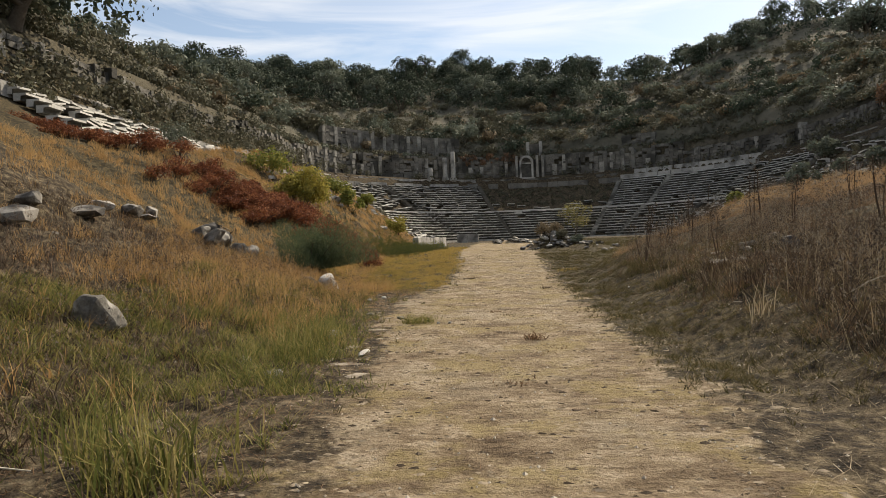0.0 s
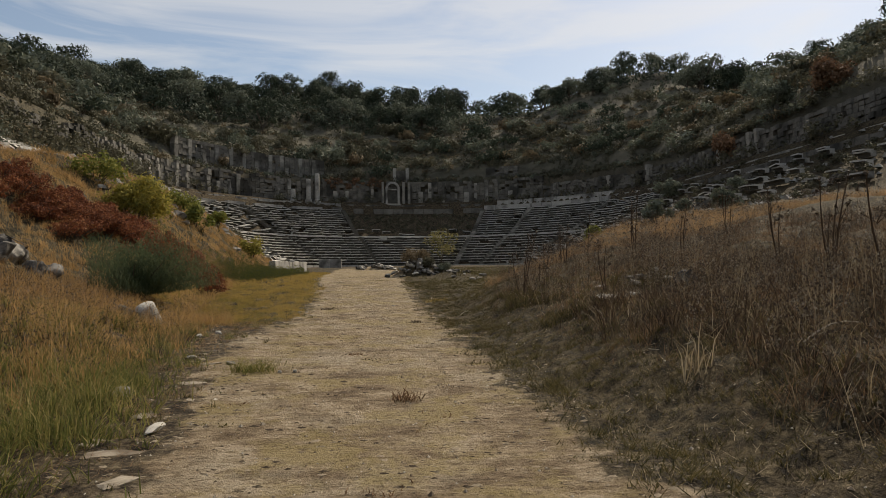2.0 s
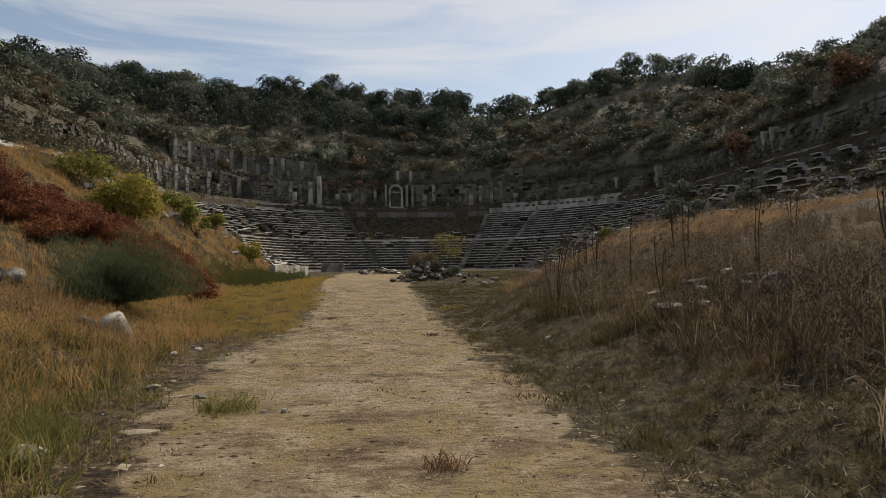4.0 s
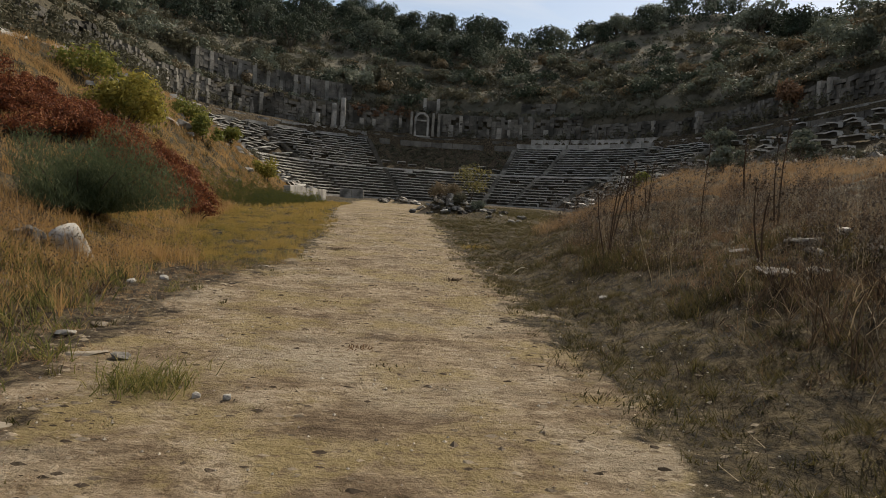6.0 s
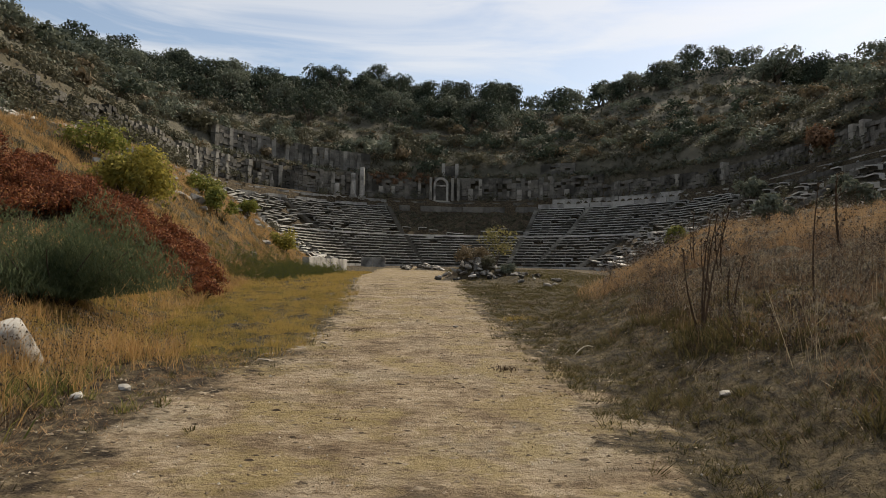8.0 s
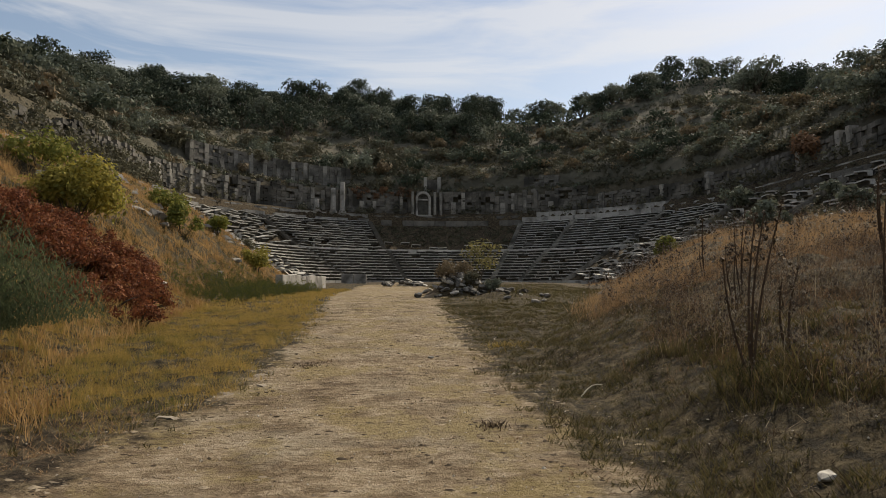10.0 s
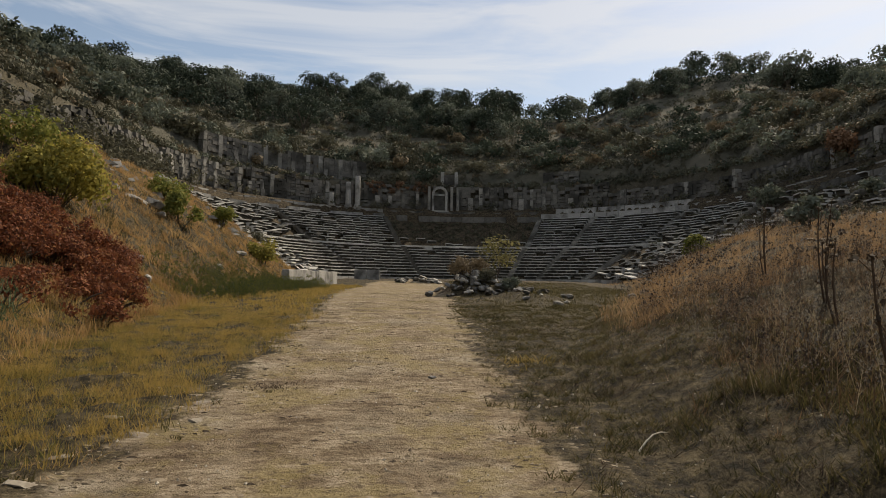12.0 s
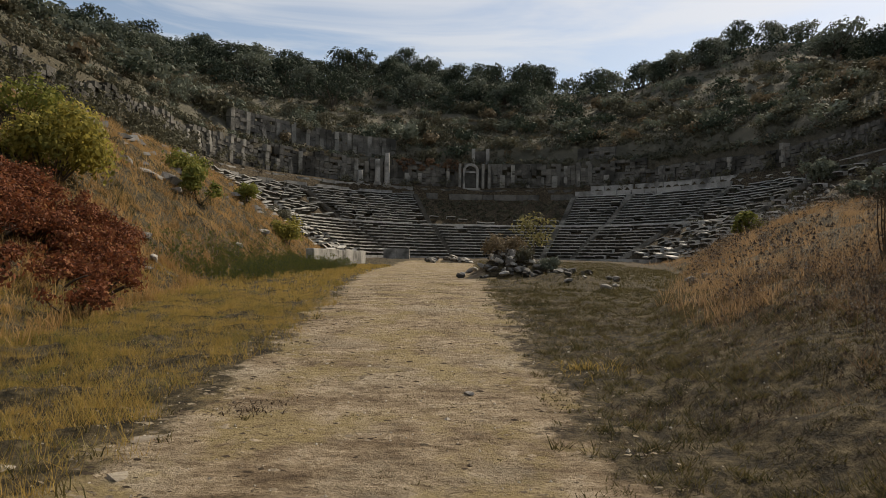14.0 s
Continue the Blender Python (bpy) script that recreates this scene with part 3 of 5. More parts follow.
def build_columns():
    for s, h, mat in ((-29.8, 3.9, LEDGE), (-27.2, 5.0, LEDGE), (-34.5, 2.0, LEDGE)):
        x, y = u_point(s, 34.3)
        col = thing("column", "pale standing marble column on a plinth above the seats", "column", (float(x), float(y), 12.4), "columns above the seats")
        V, F = lathe([(0.0, 0.0), (0.62, 0.0), (0.62, 0.28), (0.5, 0.34), (0.53, 0.46), (0.43, 0.55)])
        part("base", mesh_np("base", V, F, mat, False), col)
        V, F = lathe([(0.43, 0.55), (0.42, h * 0.4), (0.39, h - 0.1), (0.34, h), (0.0, h + 0.03)])
        part("shaft", mesh_np("shaft", V, F, mat, True), col)
    # arched portal in the middle of the wall
    sp = -4.6
    x, y = u_point(sp, 34.45)
    gate = thing("arched_portal", "pale stone arched doorway set in the retaining wall", "doorway", (float(x), float(y), 12.6))
    gate.rotation_euler = (0, 0, -radians(sp))

    def box(x0, x1, y0, y1, z0, z1):
        V = [(a, b, c) for a in (x0, x1) for b in (y0, y1) for c in (z0, z1)]
        return V, [(0, 1, 3, 2), (4, 6, 7, 5), (0, 4, 5, 1), (2, 3, 7, 6), (1, 5, 7, 3), (0, 2, 6, 4)]

    for a in (-1.25, 0.9):
        part("jamb", mesh_np("jamb", *box(a, a + 0.35, -0.1, 0.5, 0, 2.7), LEDGE), gate)
    V, F = [], []
    for i in range(13):
        t = math.pi * i / 12
        for rr in (0.9, 1.27):
            for yy in (-0.12, 0.5):
                V.append((rr * math.cos(t), yy, 2.7 + rr * math.sin(t)))
    for i in range(12):
        b = 4 * i
        F += [(b, b + 4, b + 6, b + 2), (b + 2, b + 6, b + 7, b + 3), (b, b + 1, b + 5, b + 4), (b + 1, b + 3, b + 7, b + 5)]
    part("arch", mesh_np("arch", V, F, LEDGE), gate)
    part("lintel", mesh_np("lintel", *box(-0.9, 0.9, 0.05, 0.4, 2.45, 2.7), LEDGE), gate)
    # thin dark panel, painted as the shade inside the opening
    part("doorway_shade", mesh_np("doorway_shade", *box(-0.9, 0.9, 0.3, 0.5, 0.0, 2.5), RECESS_SHADE), gate, "dark panel painted as shade")
    part("threshold", mesh_np("threshold", *box(-1.5, 1.5, -0.3, 0.4, -0.25, 0.02), LEDGE), gate)
    for a in (1.75, 2.75, -1.95):
        part("pier", mesh_np("pier", *box(a, a + 0.42, -0.1, 0.45, 0, 3.9), MASONRY_PALE), gate)
    # pair of piers with a lintel on the storey above
    x, y = u_point(-2.2, 36.6)
    up = thing("upper_pier_pair", "pair of upright stone piers framing a niche", "ruin", (float(x), float(y), 16.6))
    for a in (-1.2, 1.1):
        part("pier", mesh_np("pier", *box(a, a + 0.55, 0, 0.6, 0, 2.7), LEDGE), up)
    part("back_wall", mesh_np("back_wall", *box(-0.65, 1.1, 0.25, 0.6, 0, 2.3), MASONRY), up)


build_columns()


# ---- plants: builders ----
def unit(n):
    v = rng.normal(size=(n, 3))
    return v / np.linalg.norm(v, axis=1, keepdims=True)


def blade_mesh(name, xyz, h, w, lean, material, curl=0.5, plain=False):
    """Grass: each blade a bent, tapering strip."""
    n = len(xyz)
    a, t = rng.uniform(0, 6.283, n), rng.uniform(0, 6.283, n)
    side = np.stack([np.cos(a), np.sin(a), 0 * a], 1) * (w / 2)[:, None]
    out = np.stack([np.cos(t), np.sin(t), 0 * t], 1) * (h * lean)[:, None]
    up = np.zeros((n, 3))
    up[:, 2] = h * np.sqrt(np.clip(1 - 0.6 * lean ** 2, 0.05, 1))
    mid = xyz + 0.55 * up + out * (0.5 - 0.25 * curl)
    tip = xyz + up * (1 - 0.15 * curl) + out
    if plain:
        V = np.stack([xyz - side, xyz + side, tip], 1)
        return mesh_np(name, V, np.arange(3 * n).reshape(-1, 3), material)
    V = np.stack([xyz - side, xyz + side, mid - 0.75 * side, mid + 0.75 * side, tip], 1)
    b = (np.arange(n) * 5)[:, None]
    F = np.concatenate([b + [0, 1, 3], b + [0, 3, 2], b + [2, 3, 4]], 1).reshape(-1, 3)
    return mesh_np(name, V, F, material)


def scatter(n, x0, x1, y0, y1, keep):
    x, y = rng.uniform(x0, x1, n), rng.uniform(y0, y1, n)
    k = rng.random(n) < keep(x, y)
    return x[k], y[k]


def clumps(n, each, x0, x1, y0, y1, keep, spread):
    """Places in tight tufts, of uneven size."""
    x, y = scatter(n, x0, x1, y0, y1, keep)
    k = rng.poisson(each, len(x)) + 2
    r = np.repeat(rng.uniform(*spread, len(x)), k)
    x, y = np.repeat(x, k), np.repeat(y, k)
    return x + rng.normal(0, 1, len(x)) * r, y + rng.normal(0, 1, len(x)) * r


def on_ground(x, y, sink=0.01):
    return np.stack([x, y, height(x, y) - sink], 1)


def stuff(name, label, category, me):
    return thing(name, label, category, kind="stuff", data=me)


def sward(name, label, material, x, y, h, w, lean, sway=0.35, plain=False):
    n = len(x)
    hh = h[0] + (h[1] - h[0]) * rng.beta(2, 3, n)
    hh = hh * (0.75 + 0.35 * waves(x, y, 1.7, 21))
    return stuff(name, label, "grass", blade_mesh(name, on_ground(x, y), np.maximum(hh, 0.03), rng.uniform(*w, n), np.clip(rng.normal(lean, sway * 0.6, n), 0.02, 1.3), material, 0.5, plain))


def leaf_cloud(blobs, n, size, squash=0.8, shell=(0.6, 1.06), droop=0.15, lower=-0.55):
    """Leaves round the given (x, y, z, radius) clumps, as small kites."""
    B = np.array(blobs, float)
    wts = B[:, 3] ** 2
    k = rng.choice(len(B), n, p=wts / wts.sum())
    d = unit(n)
    d[:, 2] = np.where(d[:, 2] < lower, -d[:, 2], d[:, 2])
    rad = B[k, 3] * rng.uniform(shell[0], shell[1], n) * (1 + 0.18 * np.sin(5 * d[:, 0] + 4 * d[:, 2] + k))
    c = B[k, :3] + d * rad[:, None] * [1, 1, squash]
    nrm = d + 0.75 * unit(n)
    nrm /= np.linalg.norm(nrm, axis=1, keepdims=True)
    t = np.cross(nrm, unit(n))
    t /= np.linalg.norm(t, axis=1, keepdims=True) + 1e-9
    t[:, 2] -= droop
    u = np.cross(nrm, t)
    s = (size * rng.uniform(0.55, 1.3, n))[:, None]
    V = np.stack([c - t * s * 0.6, c + u * s * 0.34 - t * s * 0.05, c + t * s * 0.6, c - u * s * 0.34 - t * s * 0.05], 1)
    F = np.arange(4 * n).reshape(-1, 4)
    return V.reshape(-1, 3), F


def limb(a, b, ra, rb, n=6, bow=0.0):
    """A tapered, slightly bowed branch."""
    a, b = np.array(a, float), np.array(b, float)
    ax = (b - a) / np.linalg.norm(b - a)
    p = np.cross(ax, (0.3, 0.9, 0.2))
    p /= np.linalg.norm(p)
    q = np.cross(ax, p)
    V = []
    for i in range(5):
        t = i / 4
        c = a + (b - a) * t + p * bow * math.sin(math.pi * t)
        r = ra + (rb - ra) * t
        V += [tuple(c + r * (math.cos(6.283 * j / n) * p + math.sin(6.283 * j / n) * q)) for j in range(n)]
    F = [(i * n + j, i * n + (j + 1) % n, (i + 1) * n + (j + 1) % n, (i + 1) * n + j) for i in range(4) for j in range(n)]
    return V, F


def tree_parts(tree, h, spread, leaves, size, material, clumps=9, trunk=0.12, low=0.2):
    """A trunk with limbs and a crown of leaf clumps, standing at the thing's origin."""
    base_h = h * low
    sets = [limb((0, 0, -0.4), (0.1 * spread, 0.05, base_h), trunk * 1.5, trunk, 8, 0.06)]
    blobs = []
    for i in range(clumps):
        a, f = 6.283 * i / clumps + rng.uniform(-0.4, 0.4), rng.uniform(0.25, 0.75)
        c = (spread * f * math.cos(a), spread * f * math.sin(a), h * rng.uniform(low + 0.1, 0.8))
        blobs.append((*c, spread * rng.uniform(0.34, 0.52)))
        if i % 2 == 0:
            sets.append(limb((0.1 * spread, 0.05, base_h * 0.85), (c[0] * 0.8, c[1] * 0.8, c[2]), trunk * 0.7, trunk * 0.2, 5, 0.1))
    blobs.append((0, 0, h * 0.78, spread * 0.5))
    part("trunk", mesh_np("trunk", *merge(*sets), BARK, True), tree)
    part("crown", mesh_np("crown", *leaf_cloud(blobs, leaves, size), material), tree)


def bush_parts(bush, h, spread, leaves, size, material, clumps=7, squash=0.85, upright=0.3):
    sets, blobs = [], []
    for i in range(clumps):
        a, f = rng.uniform(0, 6.283), rng.uniform(0.05, 0.75)
        c = (spread * f * math.cos(a), spread * f * math.sin(a), h * rng.uniform(0.3, 0.72) * (1 - 0.3 * f))
        blobs.append((*c, min(h, spread) * rng.uniform(0.28, 0.46)))
        sets.append(limb((0.05 * c[0], 0.05 * c[1], -0.2), c, 0.03, 0.01, 4, 0.08))
    part("branchwork", mesh_np("branchwork", *merge(*sets), BARK), bush)
    part("foliage", mesh_np("foliage", *leaf_cloud(blobs, leaves, size, squash, (0.45, 1.08), lower=-0.8), material), bush)


# ---- the wooded hill ----
def far_place(s, r):
    x, y = u_point(s, r)
    return float(x), float(y), ground_z(x, y)


def plant(proto, spots, scales):
    for (x, y, z), k in zip(spots, scales):
        o = copy_thing(proto, Matrix.Translation((x, y, z)) @ pose(0, 0, 0, 0, 0, rng.uniform(0, 360)))
        o.scale = (k * rng.uniform(0.9, 1.15), k * rng.uniform(0.9, 1.15), k * rng.uniform(0.85, 1.15))


def build_wood():
    protos = []
    for h, sp, mat, lab in ((5.6, 3.0, EVERGREEN, "dark evergreen oak on the ridge of the hill"), (4.6, 2.9, EVERGREEN, "round dark evergreen tree among the hill wood"),
                            (4.4, 2.7, OLIVE, "grey-green wild olive tree on the hillside"), (6.6, 3.0, EVERGREEN, "tall dark evergreen tree on the hilltop"), (4.9, 3.2, OLIVE, "broad silvery olive tree on the hillside")):
        x, y, z = far_place(rng.uniform(-40, 40), 92)
        t = thing("hill_tree", lab, "tree", (x, y, z), "trees of the hill wood")
        tree_parts(t, h, sp, 1500, 0.33, mat, 12, 0.16, 0.14)
        protos.append(t)
    # the closed canopy between the trees that stand out
    for nm, mat, cnt, leaves in (("far_wood", EVERGREEN, 1150, 90000), ("far_olives", OLIVE, 300, 32000)):
        blobs = []
        while len(blobs) < cnt:
            s, r = rng.uniform(-125, 125), rng.uniform(57, 100)
            edge = 60 + (20 * sm(s, 8, 24) + 12 * sm(-s, 62, 85)) + 4 * float(waves(s, r, 12, 41))
            if r < edge and rng.random() > 0.05:
                continue
            x, y, z = far_place(s, r)
            blobs.append((x, y, z + rng.uniform(0.8, 2.6), rng.uniform(1.1, 2.3)))
        V, F = leaf_cloud(blobs, leaves, 0.43, 0.9, (0.6, 1.06), lower=-0.7)
        stuff(nm, "dense dark evergreen wood along the ridge" if mat is EVERGREEN else "silvery wild olives among the ridge wood", "wood", mesh_np(nm, V, F, mat))
    picks = [[] for _ in protos]
    count = 0
    while count < 270:
        s, r = rng.uniform(-130, 130), rng.uniform(56, 100)
        right = s > 14
        p = np.interp(r, [56, 66, 76, 96, 100], [0.12, 0.75, 1, 1, 0.6]) if not right else np.interp(r, [56, 72, 80, 96], [0.05, 0.12, 0.75, 1])
        if s < -70:
            p *= np.interp(r, [56, 74, 84], [0.2, 0.4, 1])
        if rng.random() > p:
            continue
        i = rng.choice(5, p=[0.3, 0.25, 0.15, 0.2, 0.1] if not right else [0.2, 0.15, 0.27, 0.13, 0.25])
        picks[i].append(far_place(s, r))
        count += 1
    for t, spots in zip(protos, picks):
        plant(t, spots, rng.uniform(0.75, 1.3, len(spots)))
    shrubs = []
    for h, sp, mat, lab in ((1.9, 1.7, SCRUB, "low dark scrub bush on the hillside"), (1.5, 1.5, SCRUB_TAN, "dry tan scrub bush on the hillside"), (2.3, 1.9, OLIVE, "grey-green shrub on the open hillside"), (1.8, 1.9, EVERGREEN, "dark low evergreen shrub on the hillside")):
        x, y, z = far_place(rng.uniform(-60, 60), 50)
        b = thing("hill_shrub", lab, "shrub", (x, y, z), "shrubs on the hillside")
        bush_parts(b, h, sp, 330, 0.32, mat)
        shrubs.append(b)
    for b, k in zip(shrubs, (120, 60, 95, 80)):
        spots = []
        while len(spots) < k:
            s, r = rng.uniform(-150, 130), rng.uniform(37.5, 72)
            if 35.5 < r < 39.2 and s > -20 and rng.random() < 0.5:
                continue
            spots.append(far_place(s, r))
        plant(b, spots, rng.uniform(0.7, 1.75, k))
    # a fringe along the top of the wall
    fringe = []
    for s in np.arange(-170, 165, 1.6):
        if rng.random() < 0.75:
            x, y, z = far_place(s + rng.uniform(-0.7, 0.7), rng.choice([36.6, 39.6, 40.5]))
            fringe.append((x, y, z + 0.35, rng.uniform(0.5, 1.1)))
    for _ in range(150):
        s = rng.choice([rng.uniform(-175, -72), rng.uniform(-72, 30), rng.uniform(30, 165)], p=[0.45, 0.2, 0.35])
        x, y, z = far_place(s, rng.uniform(33.9, 35.0))
        fringe.append((x, y, 12.6 + rng.uniform(0, 1.2), rng.uniform(0.4, 1.1)))
    for _ in range(420):
        x, y, z = far_place(rng.uniform(-215, -78), rng.uniform(35.8, 40.5))
        fringe.append((x, y, z + rng.uniform(0.1, 0.5), rng.uniform(0.4, 1.2)))
    for _ in range(420):
        x, y, z = far_place(rng.uniform(-24, 115), rng.uniform(35.9, 40.5))
        fringe.append((x, y, z + rng.uniform(0.1, 0.4), rng.uniform(0.35, 0.95)))
    for _ in range(260):
        x, y, z = far_place(rng.uniform(-215, -84), rng.uniform(33.0, 35.0))
        fringe.append((x, y, z + rng.uniform(0.3, 2.0), rng.uniform(0.4, 1.1)))
    V, F = leaf_cloud(fringe, 72000, 0.26, 0.8, (0.3, 1.1), lower=-0.9)
    stuff("wall_top_scrub", "dark scrub growing along the top of the wall", "scrub", mesh_np("wall_top_scrub", V, F, SCRUB))
    vine = []
    for _ in range(60):
        x, y = u_point(rng.uniform(-25, -7), rng.uniform(34.9, 36.5))
        vine.append((float(x), float(y), 16.3 + rng.uniform(-0.9, 0.7), rng.uniform(0.3, 0.7)))
    V, F = leaf_cloud(vine, 5000, 0.2, 0.8, (0.3, 1.1), lower=-0.95)
    thing("dry_creeper", "dry reddish-brown creeper hanging over the wall", "creeper", kind="stuff", data=mesh_np("dry_creeper", V, F, RUSSET))
    # low scrub and dry grass all over the slope
    for nm, mat, cnt, leaves, sd in (("low_scrub", SCRUB, 5200, 155000, 31), ("dry_scrub", SCRUB_TAN, 900, 26000, 32), ("grey_scrub", OLIVE, 1500, 40000, 33)):
        blobs = []
        while len(blobs) < cnt:
            s, r = rng.uniform(-150, 140), 36.3 + 50 * rng.random() ** 1.3
            x, y = u_point(s, r)
            if rng.random() > 0.5 + 0.6 * float(waves(x, y, 14, sd)):
                continue
            blobs.append((float(x), float(y), ground_z(x, y) + 0.15, rng.uniform(0.3, 0.95)))
        if nm == "low_scrub":
            for i in range(2100):
                x, y = u_point(*((rng.uniform(-215, -55), rng.uniform(36.3, 62)) if i < 1100 else (rng.uniform(-60, 70), rng.uniform(40, 64))))
                blobs.append((float(x), float(y), ground_z(x, y) + 0.15, rng.uniform(0.4, 1.1)))
        V, F = leaf_cloud(blobs, leaves, 0.31, 0.75, (0.3, 1.1), lower=-0.9)
        stuff(nm, "patchy low scrub covering the hillside" if nm == "low_scrub" else "patches of dry tan scrub on the hillside", "scrub", mesh_np(nm, V, F, mat))
    # dry grass along the lips of the old terraces
    tan = []
    for s0, s1, r in ((8, 46, 47.0), (16, 60, 53.2), (-8, 12, 49.0), (24, 52, 59.0), (30, 66, 65.0), (12, 30, 66.5), (42, 70, 71.5), (-20, 2, 55.0), (-80, -64, 51.6), (-80, -63, 52.6), (-79, -62, 53.6), (-78, -62, 54.6), (-77, -64, 55.4), (-40, -26, 46.0)):
        for s in np.arange(s0, s1, 0.32):
            x, y = u_point(s, r + 0.5 * math.sin(s * 0.7 + r) + rng.normal(0, 0.25))
            if waves(x, y, 7, int(r)) > -0.35:
                tan.append((float(x), float(y), ground_z(x, y) + 0.12, rng.uniform(0.2, 0.5)))
    V, F = leaf_cloud(tan, 24000, 0.22, 0.5, (0.2, 1.1), lower=-0.9)
    stuff("terrace_grass", "pale dry grass along the lips of old terraces", "grass", mesh_np("terrace_grass", V, F, TERRACE))
    # earth and scrub fallen over the middle wedge of seats
    blobs = []
    for _ in range(420):
        s, r = rng.uniform(-19, 22), rng.uniform(27.5, 33.4)
        x, y = u_point(s, r)
        blobs.append((float(x), float(y), ground_z(x, y), rng.uniform(0.2, 0.5)))
    for _ in range(330):
        s, r = (rng.uniform(62, 176), rng.uniform(20, 34)) if rng.random() < 0.6 else (rng.uniform(-180, -75), rng.uniform(22, 34))
        x, y = u_point(s, r)
        blobs.append((float(x), float(y), ground_z(x, y) + 0.35, rng.uniform(0.3, 0.75)))
    V, F = leaf_cloud(blobs, 30000, 0.2, 0.6, (0.2, 1.1), lower=-0.9)
    stuff("seat_scrub", "dark low scrub over the buried seats", "scrub", mesh_np("seat_scrub", V, F, SCRUB))
    big = thing("large_tree", "large dark evergreen oak on top of the bank", "tree", (-31.6, 38.5, ground_z(-31.6, 38.5)))
    tree_parts(big, 9.5, 7.0, 11000, 0.38, EVERGREEN, 22, 0.35, 0.12)
    for x, y, h, mat, lab in ((35.5, 80, 3.6, OLIVE, "rounded pale green bush beside the wall"), (40.0, 74, 5.2, RUSSET, "tall russet-brown bush above the wall"), (42, 68, 4.6, OLIVE, "large grey-green bush above the wall"), (42, 60, 4.2, RUSSET, "tall russet bush above the wall"),
                              (31.5, 68, 1.9, OLIVE, "small green bush among fallen seats"), (34, 62, 1.8, OLIVE, "small green bush among fallen seats"), (17.6, 55, 1.7, YELLOW_GREEN, "yellowish bush on the dry bank"), (17.0, 41.5, 1.7, OLIVE, "grey-green bush on the dry bank"), (21.5, 41.5, 1.7, OLIVE, "grey-green bush on the dry bank")):
        b = thing("bush", lab, "bush", (x, y, ground_z(x, y)))
        bush_parts(b, h, h * 0.6, int(700 + 300 * h), 0.17 + 0.03 * h, mat, 9)


build_wood()


# ---- bushes of the near bank ----
def build_bank_bushes():
    b = thing("yellow_bush", "autumn-yellow leafy bush on the bank", "bush", (-11.3, 33.4, ground_z(-11.3, 33.4) - 0.15))
    bush_parts(b, 2.9, 1.9, 7500, 0.125, YELLOW_LEAF, 17, 0.95)
    b = thing("tamarisk_bush", "feathery grey-green bush at the foot of the bank", "bush", (-6.6, 20.7, ground_z(-6.6, 20.7)))
    n = 32000
    d = unit(n)
    d[:, 2] = np.abs(d[:, 2]) + 0.15
    reach = rng.uniform(0.2, 1.0, n) ** 0.6
    lob = 1 + 0.3 * np.sin(3.1 * np.arctan2(d[:, 1], d[:, 0]) + 2.2 * d[:, 2]) + 0.18 * np.sin(7 * d[:, 0] + 5 * d[:, 2])
    root = np.stack([d[:, 0] * 1.45 * reach * lob, d[:, 1] * 1.3 * reach * lob, d[:, 2] * 1.2 * reach * lob], 1)
    me = blade_mesh("foliage", root, rng.uniform(0.05, 0.2, n), rng.uniform(0.008, 0.018, n), rng.uniform(0.4, 1.28, n), TAMARISK)
    part("foliage", me, b)
    part("branchwork", mesh_np("branchwork", *merge(*[limb((0, 0, -0.2), (1.3 * math.cos(a), 1.2 * math.sin(a), 0.9), 0.03, 0.008, 4, 0.1) for a in np.arange(0, 6.2, 0.5)]), BARK), b)
    for x, y, h, w, mat, lab in ((-11.3, 43.6, 2.2, 1.1, YELLOW_GREEN, "slender green and yellow shrub on the bank"), (-10.2, 54.6, 2.0, 1.3, YELLOW_LEAF, "yellow bush near the end of the bank"), (-13.6, 47.5, 1.6, 1.3, YELLOW_GREEN, "yellow-green shrub along the bank's crest"),
                                 (-14.5, 37.0, 2.0, 1.7, YELLOW_GREEN, "yellow-green shrub along the bank's crest"), (-13.0, 55.0, 1.5, 1.2, YELLOW_GREEN, "small yellow-green shrub on the bank"), (-22.5, 53.0, 2.0, 1.6, YELLOW_GREEN, "green bush among fallen marble"),
                                 (-24.5, 62, 2.2, 1.8, OLIVE, "grey-green bush among fallen marble"), (-20.5, 68, 1.8, 1.5, OLIVE, "grey-green bush among fallen marble"), (-17, 76, 1.6, 1.4, SCRUB, "dark bush over ruined seats"),
                                 (-25, 44, 3.2, 2.4, OLIVE, "grey-green bush beside the large tree")):
        s = thing("bank_shrub", lab, "shrub", (x, y, ground_z(x, y)), "shrubs on the bank")
        bush_parts(s, h, w, 1500, 0.15, mat, 8, 0.95)
    # red-leaved sumac running down the bank
    line = np.array([(-22, 28.5), (-17.5, 26.3), (-13.2, 25.8), (-10.9, 27.3), (-9.0, 29.0), (-7.9, 30.4)])
    for i in range(190):
        t = rng.uniform(0, 5) if i < 92 else rng.uniform(2.8, 5)
        k = min(int(t), 4)
        p = line[k] + (line[k + 1] - line[k]) * (t - k) + rng.normal(0, 1.3, 2)
        p[0] = min(p[0], -7.6 - 0.45 * (p[1] - 30) - rng.uniform(0, 0.5))
        s = thing("red_shrub", "low red-leaved shrub in autumn colour on the bank", "shrub", (p[0], p[1], ground_z(*p)), "red shrubs on the bank")
        h = rng.uniform(0.4, 0.95)
        bush_parts(s, h, rng.uniform(0.6, 1.2), 1000, 0.066, RED_LEAF, 10, 0.8)


build_bank_bushes()


